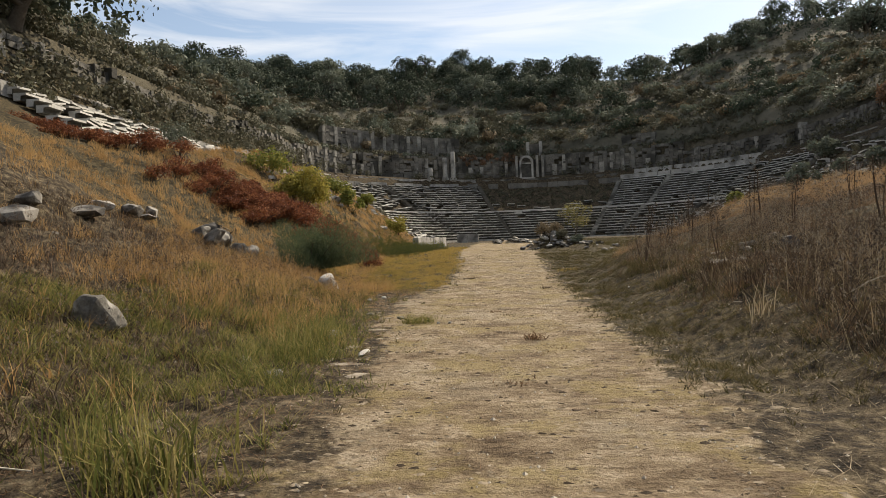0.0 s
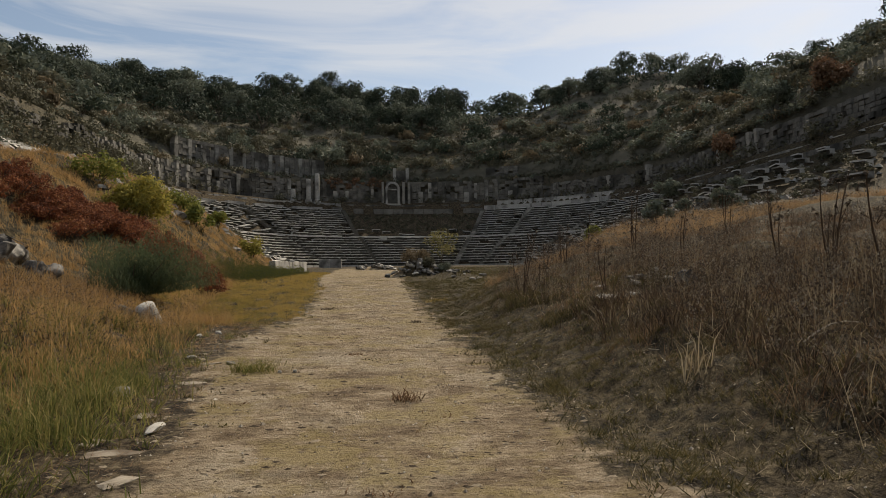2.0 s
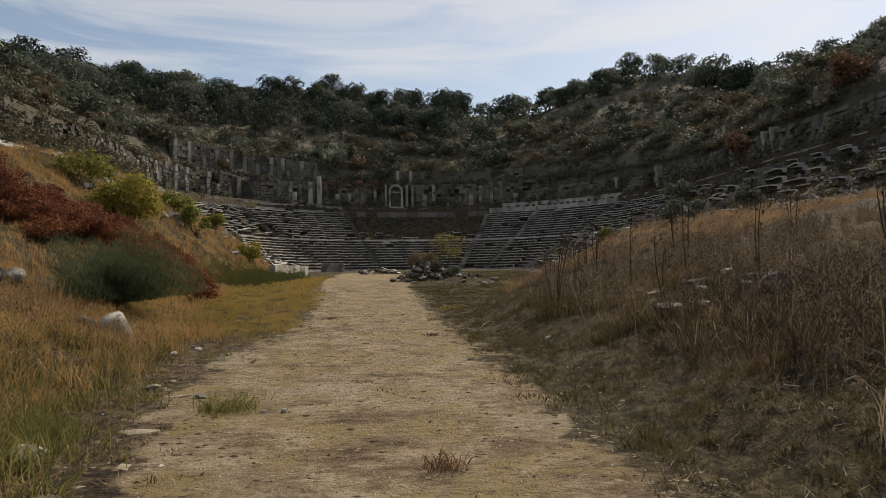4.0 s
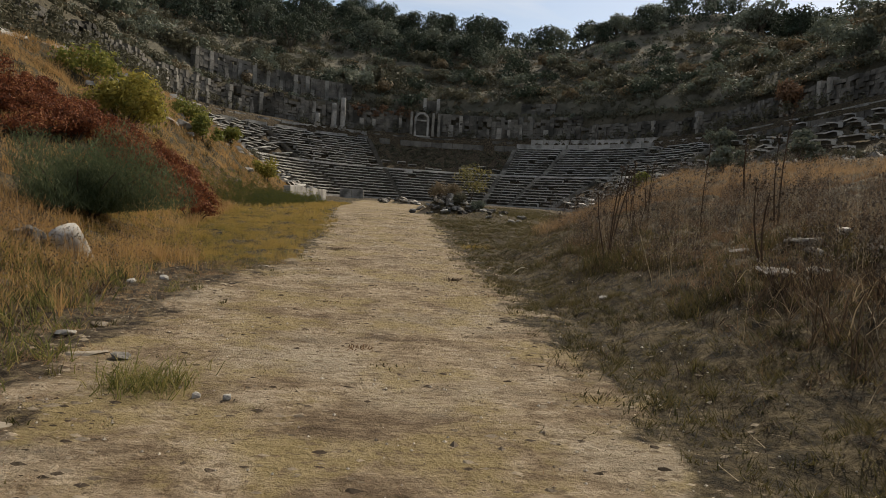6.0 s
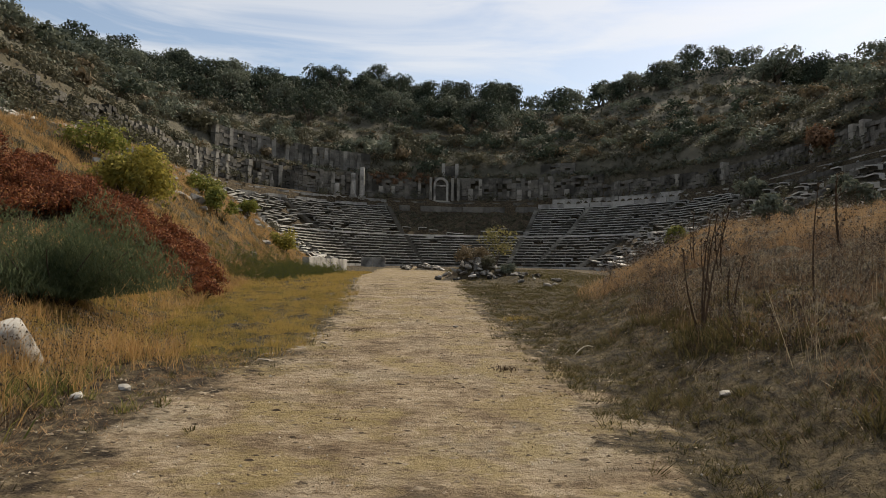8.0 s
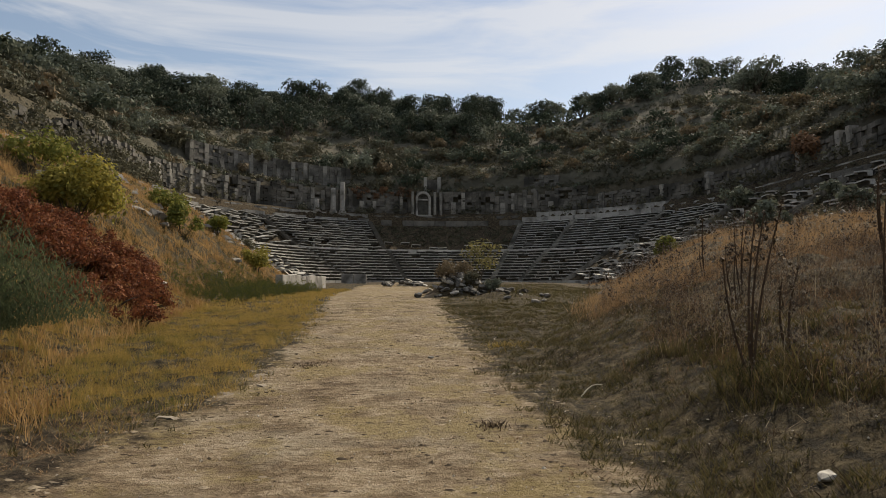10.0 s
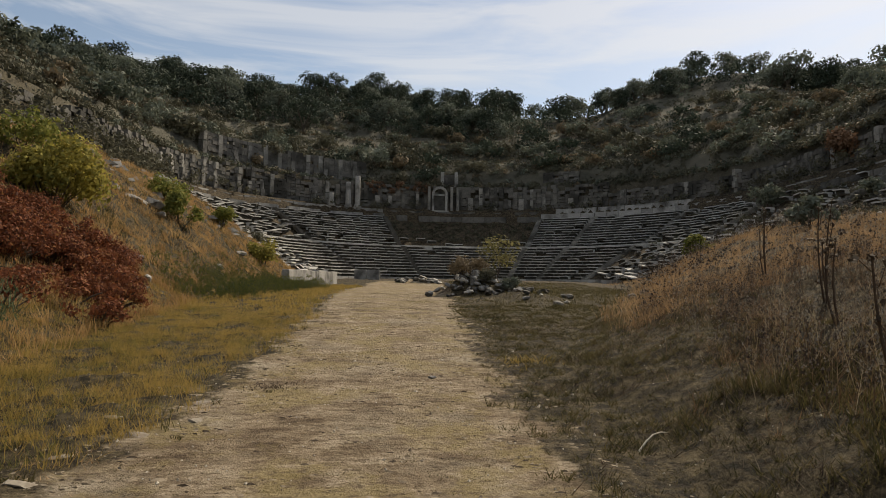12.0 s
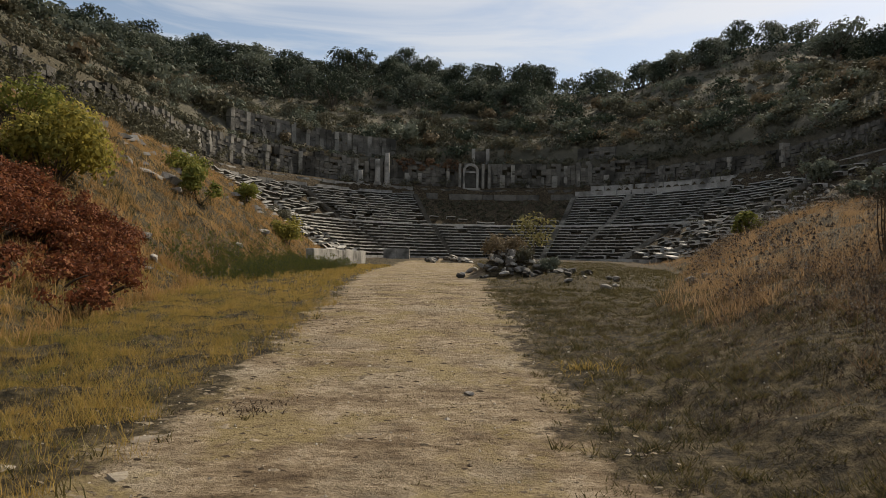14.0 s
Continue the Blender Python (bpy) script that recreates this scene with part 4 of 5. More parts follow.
# ---- grasses ----
def build_grass():
    def edge_l(x, y):
        return path_edges(y)[0] - x + 0.25 * waves(x, y, 1.3, 11)

    def edge_r(x, y):
        return x - path_edges(y)[1] + 0.3 * waves(x, y, 1.3, 11)

    # golden sward beyond the stones
    k = lambda x, y: (x > left_foot(y) - 1.2) * sm(edge_l(x, y), -0.1, 0.8) * sm(y, 17.0, 19.0) * (0.15 + 0.85 * sm(waves(x, y, 1.5, 22), -0.5, 0.2))
    x, y = clumps(15000, 12, -9.5, -1.4, 17, 31, k, (0.02, 0.1))
    sward("golden_grass", "golden-green grass in clumps beside the track", G_GOLD, x, y, (0.05, 0.32), (0.003, 0.008), 0.5, plain=True)
    x, y = clumps(4500, 12, -9.5, -1.8, 17, 31, lambda x, y: (x > left_foot(y) - 1.0) * sm(edge_l(x, y), 0.2, 0.8) * sm(waves(x, y, 1.2, 52), -0.1, 0.4), (0.02, 0.09))
    sward("green_sward", "olive-green grass among the golden grass", G_GREEN, x, y, (0.05, 0.24), (0.003, 0.008), 0.6, plain=True)
    x, y = clumps(6500, 9, -10, -2, 31, 66, lambda x, y: (x > left_foot(y) - 0.8) * sm(edge_l(x, y), 0.0, 0.8), (0.04, 0.15))
    sward("far_golden_grass", "golden grass along the far side of the track", G_GOLD, x, y, (0.08, 0.3), (0.012, 0.026), 0.35, plain=True)
    # dry tawny grass on the left bank
    k = lambda x, y: (x < left_foot(y) + 0.5) * (0.3 + 0.7 * sm(waves(x, y, 2.2, 23), -0.3, 0.4))
    x, y = clumps(4400, 10, -11, -3.2, 3, 20, lambda x, y: k(x, y) * (1 - sm(y, 15, 20)), (0.03, 0.14))
    sward("bank_undergrowth", "tangled brown undergrowth on the bank", G_DEAD, x, y, (0.1, 0.5), (0.006, 0.015), 0.8)
    x, y = clumps(9000, 10, -17, -3.2, 5, 34, lambda x, y: k(x, y) * (0.2 + 0.8 * sm(y, 14, 20)), (0.03, 0.14))
    sward("dry_bank_grass", "dry tawny grass on the bank", G_BANK, x, y, (0.15, 0.6), (0.006, 0.015), 0.45)
    kb = lambda x, y: (x < left_foot(y) + 0.5) * (0.06 + 0.94 * sm(waves(x, y, 0.9, 51), -0.2, 0.35))
    x, y = clumps(13000, 9, -20, -8, 33, 70, kb, (0.04, 0.16))
    sward("far_bank_grass", "dry tawny grass high on the bank", G_BANK, x, y, (0.2, 0.6), (0.013, 0.03), 0.45, plain=True)
    x, y = clumps(5200, 9, -20, -8, 30, 66, lambda x, y: kb(x, y) * sm(waves(x, y, 3.5, 29), -0.2, 0.4), (0.04, 0.16))
    sward("olive_bank_grass", "olive-green weeds among the bank's dry grass", G_SHORT, x, y, (0.2, 0.6), (0.013, 0.03), 0.45, plain=True)
    # tall green and golden grass of the near verge
    k = lambda x, y: sm(edge_l(x, y), 0.45 + 0.35 * sm(y, 10, 11.5), 1.2 + 0.4 * sm(y, 10, 11.5)) * sm(y, 5.0, 7.0) * (1 - sm(y, 15, 17.5)) * (0.35 + 0.65 * sm(waves(x, y, 1.6, 24), -0.4, 0.2))
    x, y = clumps(3800, 12, -6.2, -1.8, 5.5, 17.5, k, (0.03, 0.1))
    sward("tall_verge_grass", "tall green grass with golden tips on the verge", G_GREEN, x, y, (0.15, 0.48), (0.006, 0.014), 0.75)
    x, y = clumps(1300, 10, -7.5, -2.0, 8.5, 18.5, lambda x, y: sm(edge_l(x, y), 0.8, 1.7) * sm(y, 8.5, 11), (0.03, 0.12))
    sward("golden_verge_grass", "tall golden seeding grass on the verge", G_BANK, x, y, (0.28, 0.58), (0.005, 0.011), 0.5)
    # lower tufts of the near verge
    k = lambda x, y: sm(edge_l(x, y), 0.05, 0.5) * sm(waves(x, y, 1.1, 25), -0.25, 0.35) * (1 - sm(y, 13, 17))
    x, y = clumps(2100, 12, -6.0, -1.0, 2.0, 16, k, (0.02, 0.08))
    sward("verge_grass", "green and yellow grass tufts on the verge", G_GREEN, x, y, (0.08, 0.36), (0.005, 0.012), 0.75)
    x, y = scatter(20000, -8.5, -1.0, 1.5, 18, lambda x, y: sm(edge_l(x, y), 0.1, 0.6))
    sward("verge_straw", "brown dead grass on the verge", G_BROWN, x, y, (0.05, 0.28), (0.004, 0.011), 1.0, plain=True)
    x, y = clumps(4200, 8, -6.0, -1.6, 8.5, 18.5, lambda x, y: sm(edge_l(x, y), -0.1, 0.5) * (0.2 + 0.8 * sm(waves(x, y, 1.3, 42), -0.4, 0.2)), (0.02, 0.08))
    sward("verge_mat", "short dry mat of grass on the verge", G_DRY, x, y, (0.03, 0.12), (0.005, 0.01), 0.9, plain=True)
    x, y = clumps(11000, 7, -2.4, 1.6, 8, 44, lambda x, y: sm(waves(x, y, 1.7, 43), -0.1, 0.5) * (0.3 + 0.7 * sm(y, 12, 18)), (0.02, 0.08))
    sward("track_mat", "thin worn mat of yellowed grass on the track", G_SHORT, x, y, (0.012, 0.055), (0.005, 0.011), 1.0, plain=True)
    # tufts straggling on to the track
    x, y = clumps(1300, 12, -4.6, -0.9, 5, 34, lambda x, y: sm(edge_l(x, y), -0.5, 0.35) * (1 - sm(edge_l(x, y), 1.2, 2.0)) * sm(waves(x, y, 0.7, 26), -0.1, 0.4), (0.02, 0.06))
    sward("edge_tufts", "sparse grass tufts at the track's edge", G_SHORT, x, y, (0.04, 0.2), (0.005, 0.011), 0.6)
    # short turf right of the track
    k = lambda x, y: sm(edge_r(x, y), -0.1, 0.5) * (1 - sm(x - right_foot(y), 1.2, 2.6)) * (0.25 + 0.75 * sm(waves(x, y, 0.6, 27), -0.25, 0.3)) * (0.6 + 0.4 * sm(waves(x, y, 2.6, 44), -0.5, 0.3)) * sm(y, 5.0, 7.5)
    x, y = clumps(32000, 9, 0.5, 6.0, 4.5, 34, k, (0.015, 0.05))
    sward("short_turf", "short olive-brown turf in clumps beside the track", G_SHORT, x, y, (0.04, 0.19), (0.006, 0.012), 0.75, plain=True)
    x, y = clumps(6500, 8, 0.6, 6.5, 8, 30, lambda x, y: sm(edge_r(x, y), 0.0, 0.5) * sm(waves(x, y, 1.2, 45), -0.1, 0.4), (0.03, 0.12))
    sward("dead_turf", "dark brown dead grass in the turf", G_DEAD, x, y, (0.05, 0.22), (0.005, 0.011), 0.95, plain=True)
    x, y = scatter(2600, 0.7, 6.0, 9, 28, lambda x, y: sm(edge_r(x, y), -0.1, 0.6) * sm(waves(x, y, 1.6, 46), -0.2, 0.5))
    n = len(x)
    stuff("turf_straw", "pale straw lying over the turf", "straw", blade_mesh("turf_straw", on_ground(x, y, -0.03), rng.uniform(0.05, 0.2, n), rng.uniform(0.003, 0.007, n), rng.uniform(1.0, 1.28, n), G_STRAW, 0.1, True))
    x, y = clumps(8500, 8, 0.6, 16, 33, 84, lambda x, y: sm(edge_r(x, y), 0, 0.6) * (x < right_foot(y) + 1), (0.04, 0.2))
    sward("far_turf", "short dry turf beyond the rubble mound", G_SHORT, x, y, (0.06, 0.26), (0.012, 0.026), 0.5, plain=True)
    # brown weeds over the right bank
    k = lambda x, y: sm(x - right_foot(y), -0.2, 1.0) * (0.15 + 0.85 * sm(waves(x, y, 1.3, 28), -0.3, 0.3))
    x, y = clumps(11500, 10, 2.0, 12, 3, 28, k, (0.03, 0.13))
    sward("brown_weeds", "dry brown weeds covering the bank", G_BROWN, x, y, (0.1, 0.42), (0.003, 0.007), 0.65, plain=True)
    x, y = clumps(17000, 10, 1.3, 8, 4, 24, lambda x, y: sm(x - right_bank(y), -0.4, 0.6) * (0.25 + 0.75 * sm(waves(x, y, 0.9, 72), -0.4, 0.3)), (0.02, 0.08))
    sward("low_thatch", "low tangled thatch of dead grass on the bank", G_DEAD, x, y, (0.03, 0.16), (0.003, 0.007), 0.95, plain=True)
    x, y = clumps(5000, 9, 1.4, 8, 4, 24, lambda x, y: sm(x - right_bank(y), -0.4, 0.6) * sm(waves(x, y, 1.5, 73), -0.1, 0.5), (0.02, 0.08))
    sward("olive_thatch", "dull olive grass among the dead thatch", G_SHORT, x, y, (0.04, 0.18), (0.003, 0.008), 0.85, plain=True)
    x, y = clumps(9000, 9, 3, 20, 24, 48, k, (0.04, 0.16))
    sward("russet_weeds", "dry russet grass over the upper bank", G_DRY, x, y, (0.25, 0.65), (0.007, 0.016), 0.4, plain=True)
    x, y = clumps(5000, 9, 8, 28, 46, 78, k, (0.06, 0.25))
    sward("far_brown_weeds", "dry russet weeds high on the bank", G_DRY, x, y, (0.25, 0.65), (0.013, 0.03), 0.4, plain=True)
    x, y = clumps(1200, 11, 2.7, 7.0, 4.0, 13.5, lambda x, y: sm(x - 2.6, 0.0, 1.0) * (0.3 + 0.7 * sm(waves(x, y, 1.4, 53), -0.3, 0.3)), (0.03, 0.12))
    sward("dark_brush", "dense dark dead brush on the near bank", G_DEAD, x, y, (0.25, 0.75), (0.005, 0.012), 0.6)
    x, y = scatter(2000, 2.6, 7.0, 4.0, 14, lambda x, y: sm(x - 2.8, 0.0, 1.0))
    sward("bleached_stalks", "bleached white grass stalks among dark brush", G_STRAW, x, y, (0.25, 0.7), (0.006, 0.012), 0.9)
    # green undergrowth at the foot of the tall stalks
    x, y = clumps(900, 11, 2.6, 5.6, 13.5, 19.5, lambda x, y: sm(waves(x, y, 2.4, 30), -0.1, 0.4), (0.03, 0.1))
    sward("green_undergrowth", "dull green undergrowth at the foot of dead stalks", G_SHORT, x, y, (0.1, 0.35), (0.006, 0.013), 0.6)
    # fallen straw
    for x0, x1, y0, y1, c, nm in ((1.0, 6.5, 1.5, 10, 9000, "fallen_straw"), (-6.5, -1.0, 1.5, 12, 12000, "verge_litter")):
        x, y = scatter(c, x0, x1, y0, y1, lambda x, y: sm(edge_r(x, y), -0.2, 0.7) if x0 > 0 else sm(edge_l(x, y), -0.1, 0.5))
        n = len(x)
        stuff(nm, "bleached straw lying on the ground", "straw", blade_mesh(nm, on_ground(x, y, -0.012), rng.uniform(0.03, 0.14, n), rng.uniform(0.003, 0.007, n), rng.uniform(1.1, 1.28, n), G_STRAW if x0 > 0 else G_BROWN, 0.1, True))
    # short bits of straw trodden into the track
    x, y = scatter(14000, -2.4, 1.8, 1.5, 26, lambda x, y: 0.25 + 0.75 * sm(waves(x, y, 1.5, 37), -0.2, 0.5))
    n = len(x)
    stuff("track_litter", "short bits of straw trodden into the track", "straw", blade_mesh("track_litter", on_ground(x, y, -0.008), rng.uniform(0.015, 0.07, n), rng.uniform(0.002, 0.005, n), rng.uniform(1.15, 1.28, n), G_BROWN, 0.1, True))
    # clods along both edges of the track
    n = 15000
    y = 2.0 + 32 * rng.random(n) ** 1.2
    lo, hi = path_edges(y)
    x = np.where(rng.random(n) < 0.6, lo - 0.1 + rng.normal(0, 0.28, n), hi + 0.15 + rng.normal(0, 0.35, n))
    x = np.where(rng.random(n) < 0.5, lo + (hi - lo) * rng.random(n), x)
    c = on_ground(x, y, 0.004)
    r = rng.uniform(0.006, 0.026, n) * (0.6 + 0.6 * (waves(x, y, 0.9, 38) > 0))
    base = np.array([(1, 0, 0), (0, 1, 0), (-1, 0, 0), (0, -1, 0), (0.2, 0.1, 0.5), (-0.4, 0.3, 0.38)]) * (1.5, 0.8, 0.8)
    V = c[:, None, :] + base[None] * r[:, None, None] * rng.uniform(0.6, 1.5, (n, 6, 1))
    t = np.array([(0, 1, 4), (1, 5, 4), (1, 2, 5), (2, 3, 5), (3, 4, 5), (3, 0, 4)])
    F = (t[None] + (np.arange(n) * 6)[:, None, None]).reshape(-1, 3)
    stuff("clods", "dry clods of earth along the track's edges", "clods", mesh_np("clods", V, F, surface("clod", (0.06, 0.043, 0.028), (0.36, 0.29, 0.2), 4, 50, 0.4, 0.01, by_island=0.7)))


build_grass()


# ---- stones ----
def rock_mesh(name, size, material, seed, rough=0.28, sub=2, square=0.0):
    """A broken stone: the hull of scattered points, edges knocked off, surface pitted."""
    k = np.random.default_rng(seed)
    p = k.normal(size=(10 + 6 * sub, 3))
    p /= np.linalg.norm(p, axis=1, keepdims=True)
    box = p / np.abs(p).max(1, keepdims=True) * 0.92
    p = (p * (1 - square) + box * square) * (1 - rough * 0.6 * k.random((len(p), 1)))
    bm = bmesh.new()
    for q in p:
        bm.verts.new((q[0] * size[0] / 2, q[1] * size[1] / 2, q[2] * size[2] / 2))
    hull = bmesh.ops.convex_hull(bm, input=list(bm.verts))
    bmesh.ops.delete(bm, geom=[v for v in hull["geom_interior"] if isinstance(v, bmesh.types.BMVert)], context="VERTS")
    loose = [v for v in bm.verts if not v.link_faces]
    bmesh.ops.delete(bm, geom=loose, context="VERTS")
    small = min(size)
    if sub > 2:
        bmesh.ops.bevel(bm, geom=list(bm.edges), offset=small * 0.05, segments=1, affect="EDGES")
        bmesh.ops.triangulate(bm, faces=list(bm.faces))
        bmesh.ops.subdivide_edges(bm, edges=list(bm.edges), cuts=2, use_grid_fill=True)
        o = Vector((seed * 3.7, seed * 1.3, seed * 2.1))
        for v in bm.verts:
            v.co += v.co.normalized() * small * 0.09 * noise.noise(v.co * 5.0 / max(size) + o)
    me = bpy.data.meshes.new(name)
    bm.to_mesh(me)
    bm.free()
    me.materials.append(material)
    return me


def stone(name, label, x, y, size, material, seed, turn=0.0, tilt=0.0, sink=0.3, group="", category="stone", square=0.35, sub=2, rough=0.28):
    ob = thing(name, label, category, (x, y, ground_z(x, y) + size[2] * (0.5 - sink)), group, data=rock_mesh(name, size, material, seed, rough, sub, square))
    ob.rotation_euler = (radians(tilt), radians(tilt * 0.6), radians(turn))
    return ob


def build_stones():
    stone("boulder", "dark weathered boulder in dry grass", -4.85, 7.5, (0.62, 0.47, 0.5), ROCK_DARK, 5, 12, 3, 0.22, sub=3, square=0.8)
    for i, (x, y, a, b, c) in enumerate(((-9.4, 11.7, 0.9, 0.6, 0.38), (-10.1, 12.9, 0.6, 0.5, 0.4), (-9.8, 14.2, 1.0, 0.6, 0.36), (-10.4, 15.7, 0.8, 0.6, 0.34), (-10.6, 17.3, 0.7, 0.6, 0.45), (-11.2, 19.2, 0.7, 0.5, 0.5), (-9.3, 12.6, 1.3, 0.5, 0.2), (-10.9, 18.2, 1.1, 0.5, 0.2))):
        stone("wall_stone", "grey weathered stone of a tumbled field wall", x, y, (a, b, c), ROCK, 10 + i, 25 * i, 5, 0.12, "tumbled wall stones")
    for i, (x, y, a, b, c) in enumerate(((-9.7, 19.8, 1.2, 0.7, 0.7), (-9.2, 19.6, 0.8, 0.6, 0.75), (-9.2, 19.9, 0.7, 0.6, 0.6), (-8.9, 18.6, 0.9, 0.6, 0.6), (-8.3, 18.9, 0.6, 0.5, 0.55), (-9.4, 18.9, 0.7, 0.6, 0.5), (-8.2, 19.6, 0.6, 0.5, 0.4))):
        stone("fallen_block", "grey fallen block in a heap on the bank", x, y, (a, b, c), ROCK, 30 + i, 50 * i, 14, 0.15, "fallen blocks on the bank", square=0.6, sub=3)
    # column drum lying in the grass
    drum = thing("column_drum", "pale broken column drum lying in the grass", "column drum", (-4.92, 16.75, ground_z(-4.92, 16.75) + 0.13))
    V, F = lathe([(0.0, -0.3), (0.17, -0.31), (0.195, -0.28), (0.2, 0.0), (0.195, 0.25), (0.185, 0.28), (0.0, 0.275)], 22)
    V = [(x * (1 + 0.04 * math.sin(3 * z + 5 * x)), y * (1 + 0.03 * math.cos(4 * z)), z) for x, y, z in V]
    part("shaft", mesh_np("shaft", V, F, ROCK_PALE, True), drum)
    drum.rotation_euler = (radians(24), radians(-20), radians(10))
    stone("squared_block", "grey squared block half buried in tall grass", -5.45, 16.6, (0.5, 0.34, 0.42), ROCK_DARK, 57, 8, 3, 0.32, category="block", square=0.92, sub=3, rough=0.1)
    # stones beside and on the track
    for i, (x, y, a, b, c, m) in enumerate(((-2.79, 9.8, 0.3, 0.26, 0.16, ROCK_PALE), (2.42, 15.35, 0.26, 0.12, 0.08, ROCK_PALE), (-2.6, 7.0, 0.24, 0.2, 0.12, ROCK_PALE), (-3.3, 7.9, 0.22, 0.2, 0.14, ROCK_PALE), (-2.2, 12.0, 0.2, 0.16, 0.07, ROCK), (-2.9, 12.6, 0.2, 0.14, 0.06, ROCK),
                                            (-3.33, 15.96, 0.14, 0.12, 0.1, ROCK_PALE), (-3.6, 15.6, 0.16, 0.12, 0.09, ROCK_PALE), (-8.2, 33.0, 0.5, 0.3, 0.3, ROCK_PALE), (-7.9, 32.0, 0.6, 0.3, 0.12, ROCK_PALE), (-8.9, 28.2, 0.5, 0.4, 0.25, ROCK_PALE),
                                            (-10.7, 50.9, 0.9, 0.5, 0.4, ROCK_PALE), (-9.2, 34.6, 0.6, 0.4, 0.3, ROCK), (-9.3, 43.0, 0.5, 0.4, 0.4, ROCK_PALE), (0.21, 21.7, 0.12, 0.1, 0.05, ROCK_PALE), (-1.41, 11.2, 0.07, 0.06, 0.05, ROCK_PALE), (-1.21, 11.16, 0.06, 0.06, 0.05, ROCK_PALE), (-2.0, 8.4, 0.36, 0.2, 0.07, ROCK_PALE))):
        stone("loose_stone", "loose pale stone lying on the ground" if m is ROCK_PALE else "loose grey stone half sunk in the ground", x, y, (a, b, c), m, 60 + i, 37 * i, 4, 0.25, "loose stones")
    for i, (x, y, a, b, c) in enumerate(((-12.6, 41.6, 1.4, 0.7, 0.4), (-12.1, 42.6, 1.1, 0.7, 0.5), (-13.0, 40.6, 1.2, 0.6, 0.35), (-12.3, 43.6, 0.9, 0.6, 0.3), (-11.7, 42.2, 0.8, 0.5, 0.35))):
        stone("outcrop_slab", "grey slab of an outcrop breaking through the bank", x, y, (a, b, c), ROCK, 90 + i, 60 + 20 * i, 16, 0.3, "outcrop slabs", square=0.6)
    for i, (x, y, a, b) in enumerate(((-2.05, 7.7, 0.5, 0.3), (-2.25, 9.0, 0.4, 0.26), (-2.0, 9.6, 0.34, 0.22), (-2.35, 8.1, 0.3, 0.24), (-2.3, 10.6, 0.44, 0.25), (-2.5, 12.1, 0.4, 0.2), (-1.75, 7.0, 0.3, 0.2), (-2.9, 13.2, 0.3, 0.2), (-2.2, 19.0, 0.36, 0.2), (-2.5, 18.4, 0.3, 0.18), (-2.05, 20.2, 0.34, 0.18), (-1.9, 19.5, 0.24, 0.16), (-2.7, 19.6, 0.3, 0.2), (-2.4, 17.8, 0.3, 0.16))):
        stone("flat_stone", "pale flat stone bedded in the track's edge", x, y, (a, b, 0.05), DUSTY, 500 + i, 40 * i, 2, 0.66, "flat stones along the track", square=0.7, rough=0.5)
    # flat slabs in the weeds of the right bank
    for i, (x, y, a, b, c) in enumerate(((4.06, 14.3, 0.75, 0.4, 0.1), (4.4, 14.1, 0.5, 0.3, 0.08), (4.65, 14.6, 0.4, 0.3, 0.12), (4.9, 15.0, 0.45, 0.3, 0.14), (5.3, 14.3, 0.5, 0.22, 0.1), (4.5, 15.9, 0.6, 0.25, 0.08), (4.9, 15.4, 0.5, 0.2, 0.12), (5.4, 15.2, 0.6, 0.3, 0.12), (5.0, 14.0, 0.35, 0.25, 0.1), (13.5, 36, 0.6, 0.4, 0.2), (16, 33, 0.5, 0.4, 0.2))):
        stone("fallen_slab", "pale fallen slab among dry weeds", x, y, (a * 0.8, b * 0.8, c), ROCK_PALE if i % 2 else ROCK, 110 + i, 33 * i, 6, 0.2, "fallen slabs in the weeds", square=0.75)
    stone("upright_rock", "grey pointed rock standing in dry weeds", 4.95, 13.2, (0.5, 0.36, 0.44), ROCK, 125, 20, 22, 0.18, square=0.1, sub=2)
    # rubble mound beside the track, and the row of rubble before the seats
    for i in range(110):
        if i < 90:
            x, y, k = 2.2 + rng.normal(0, 0.75), 39.6 + rng.normal(0, 0.6), rng.uniform(0.12, 0.42)
        else:
            x, y, k = 4.0 + rng.normal(0, 0.6), 38.2 + rng.normal(0, 0.6), rng.uniform(0.15, 0.4)
        stone("rubble_stone", "broken marble piece in a rubble mound", x, y, (k * rng.uniform(0.8, 1.5), k, k * rng.uniform(0.5, 0.8)), ROCK_PALE if rng.random() < 0.35 else ROCK, 140 + i, rng.uniform(0, 180), 24, 0.1, "rubble mound stones", square=0.75, rough=0.6)
    for i in range(34):
        x, y, k = rng.uniform(-3.2, 1.4), 77.0 + rng.normal(0, 0.5), rng.uniform(0.3, 0.75)
        stone("rubble_stone", "broken marble piece in a row of rubble before the seats", x, y, (k * rng.uniform(0.9, 1.7), k, k * rng.uniform(0.5, 0.8)), ROCK_PALE if rng.random() < 0.6 else ROCK, 220 + i, rng.uniform(0, 180), 14, 0.15, "rubble before the seats", square=0.75, rough=0.6)
    for i, (x, y, k) in enumerate(((4.3, 34.2, 0.4), (4.7, 34.6, 0.3), (6.3, 33.0, 0.45), (6.6, 32.8, 0.35), (6.2, 32.6, 0.3), (3.6, 36.4, 0.35))):
        stone("rubble_stone", "pale broken block in dry grass", x, y, (k * 1.0, k * 0.7, k * 0.5), ROCK, 260 + i, 40 * i, 8, 0.1, "blocks in dry grass", square=0.65)
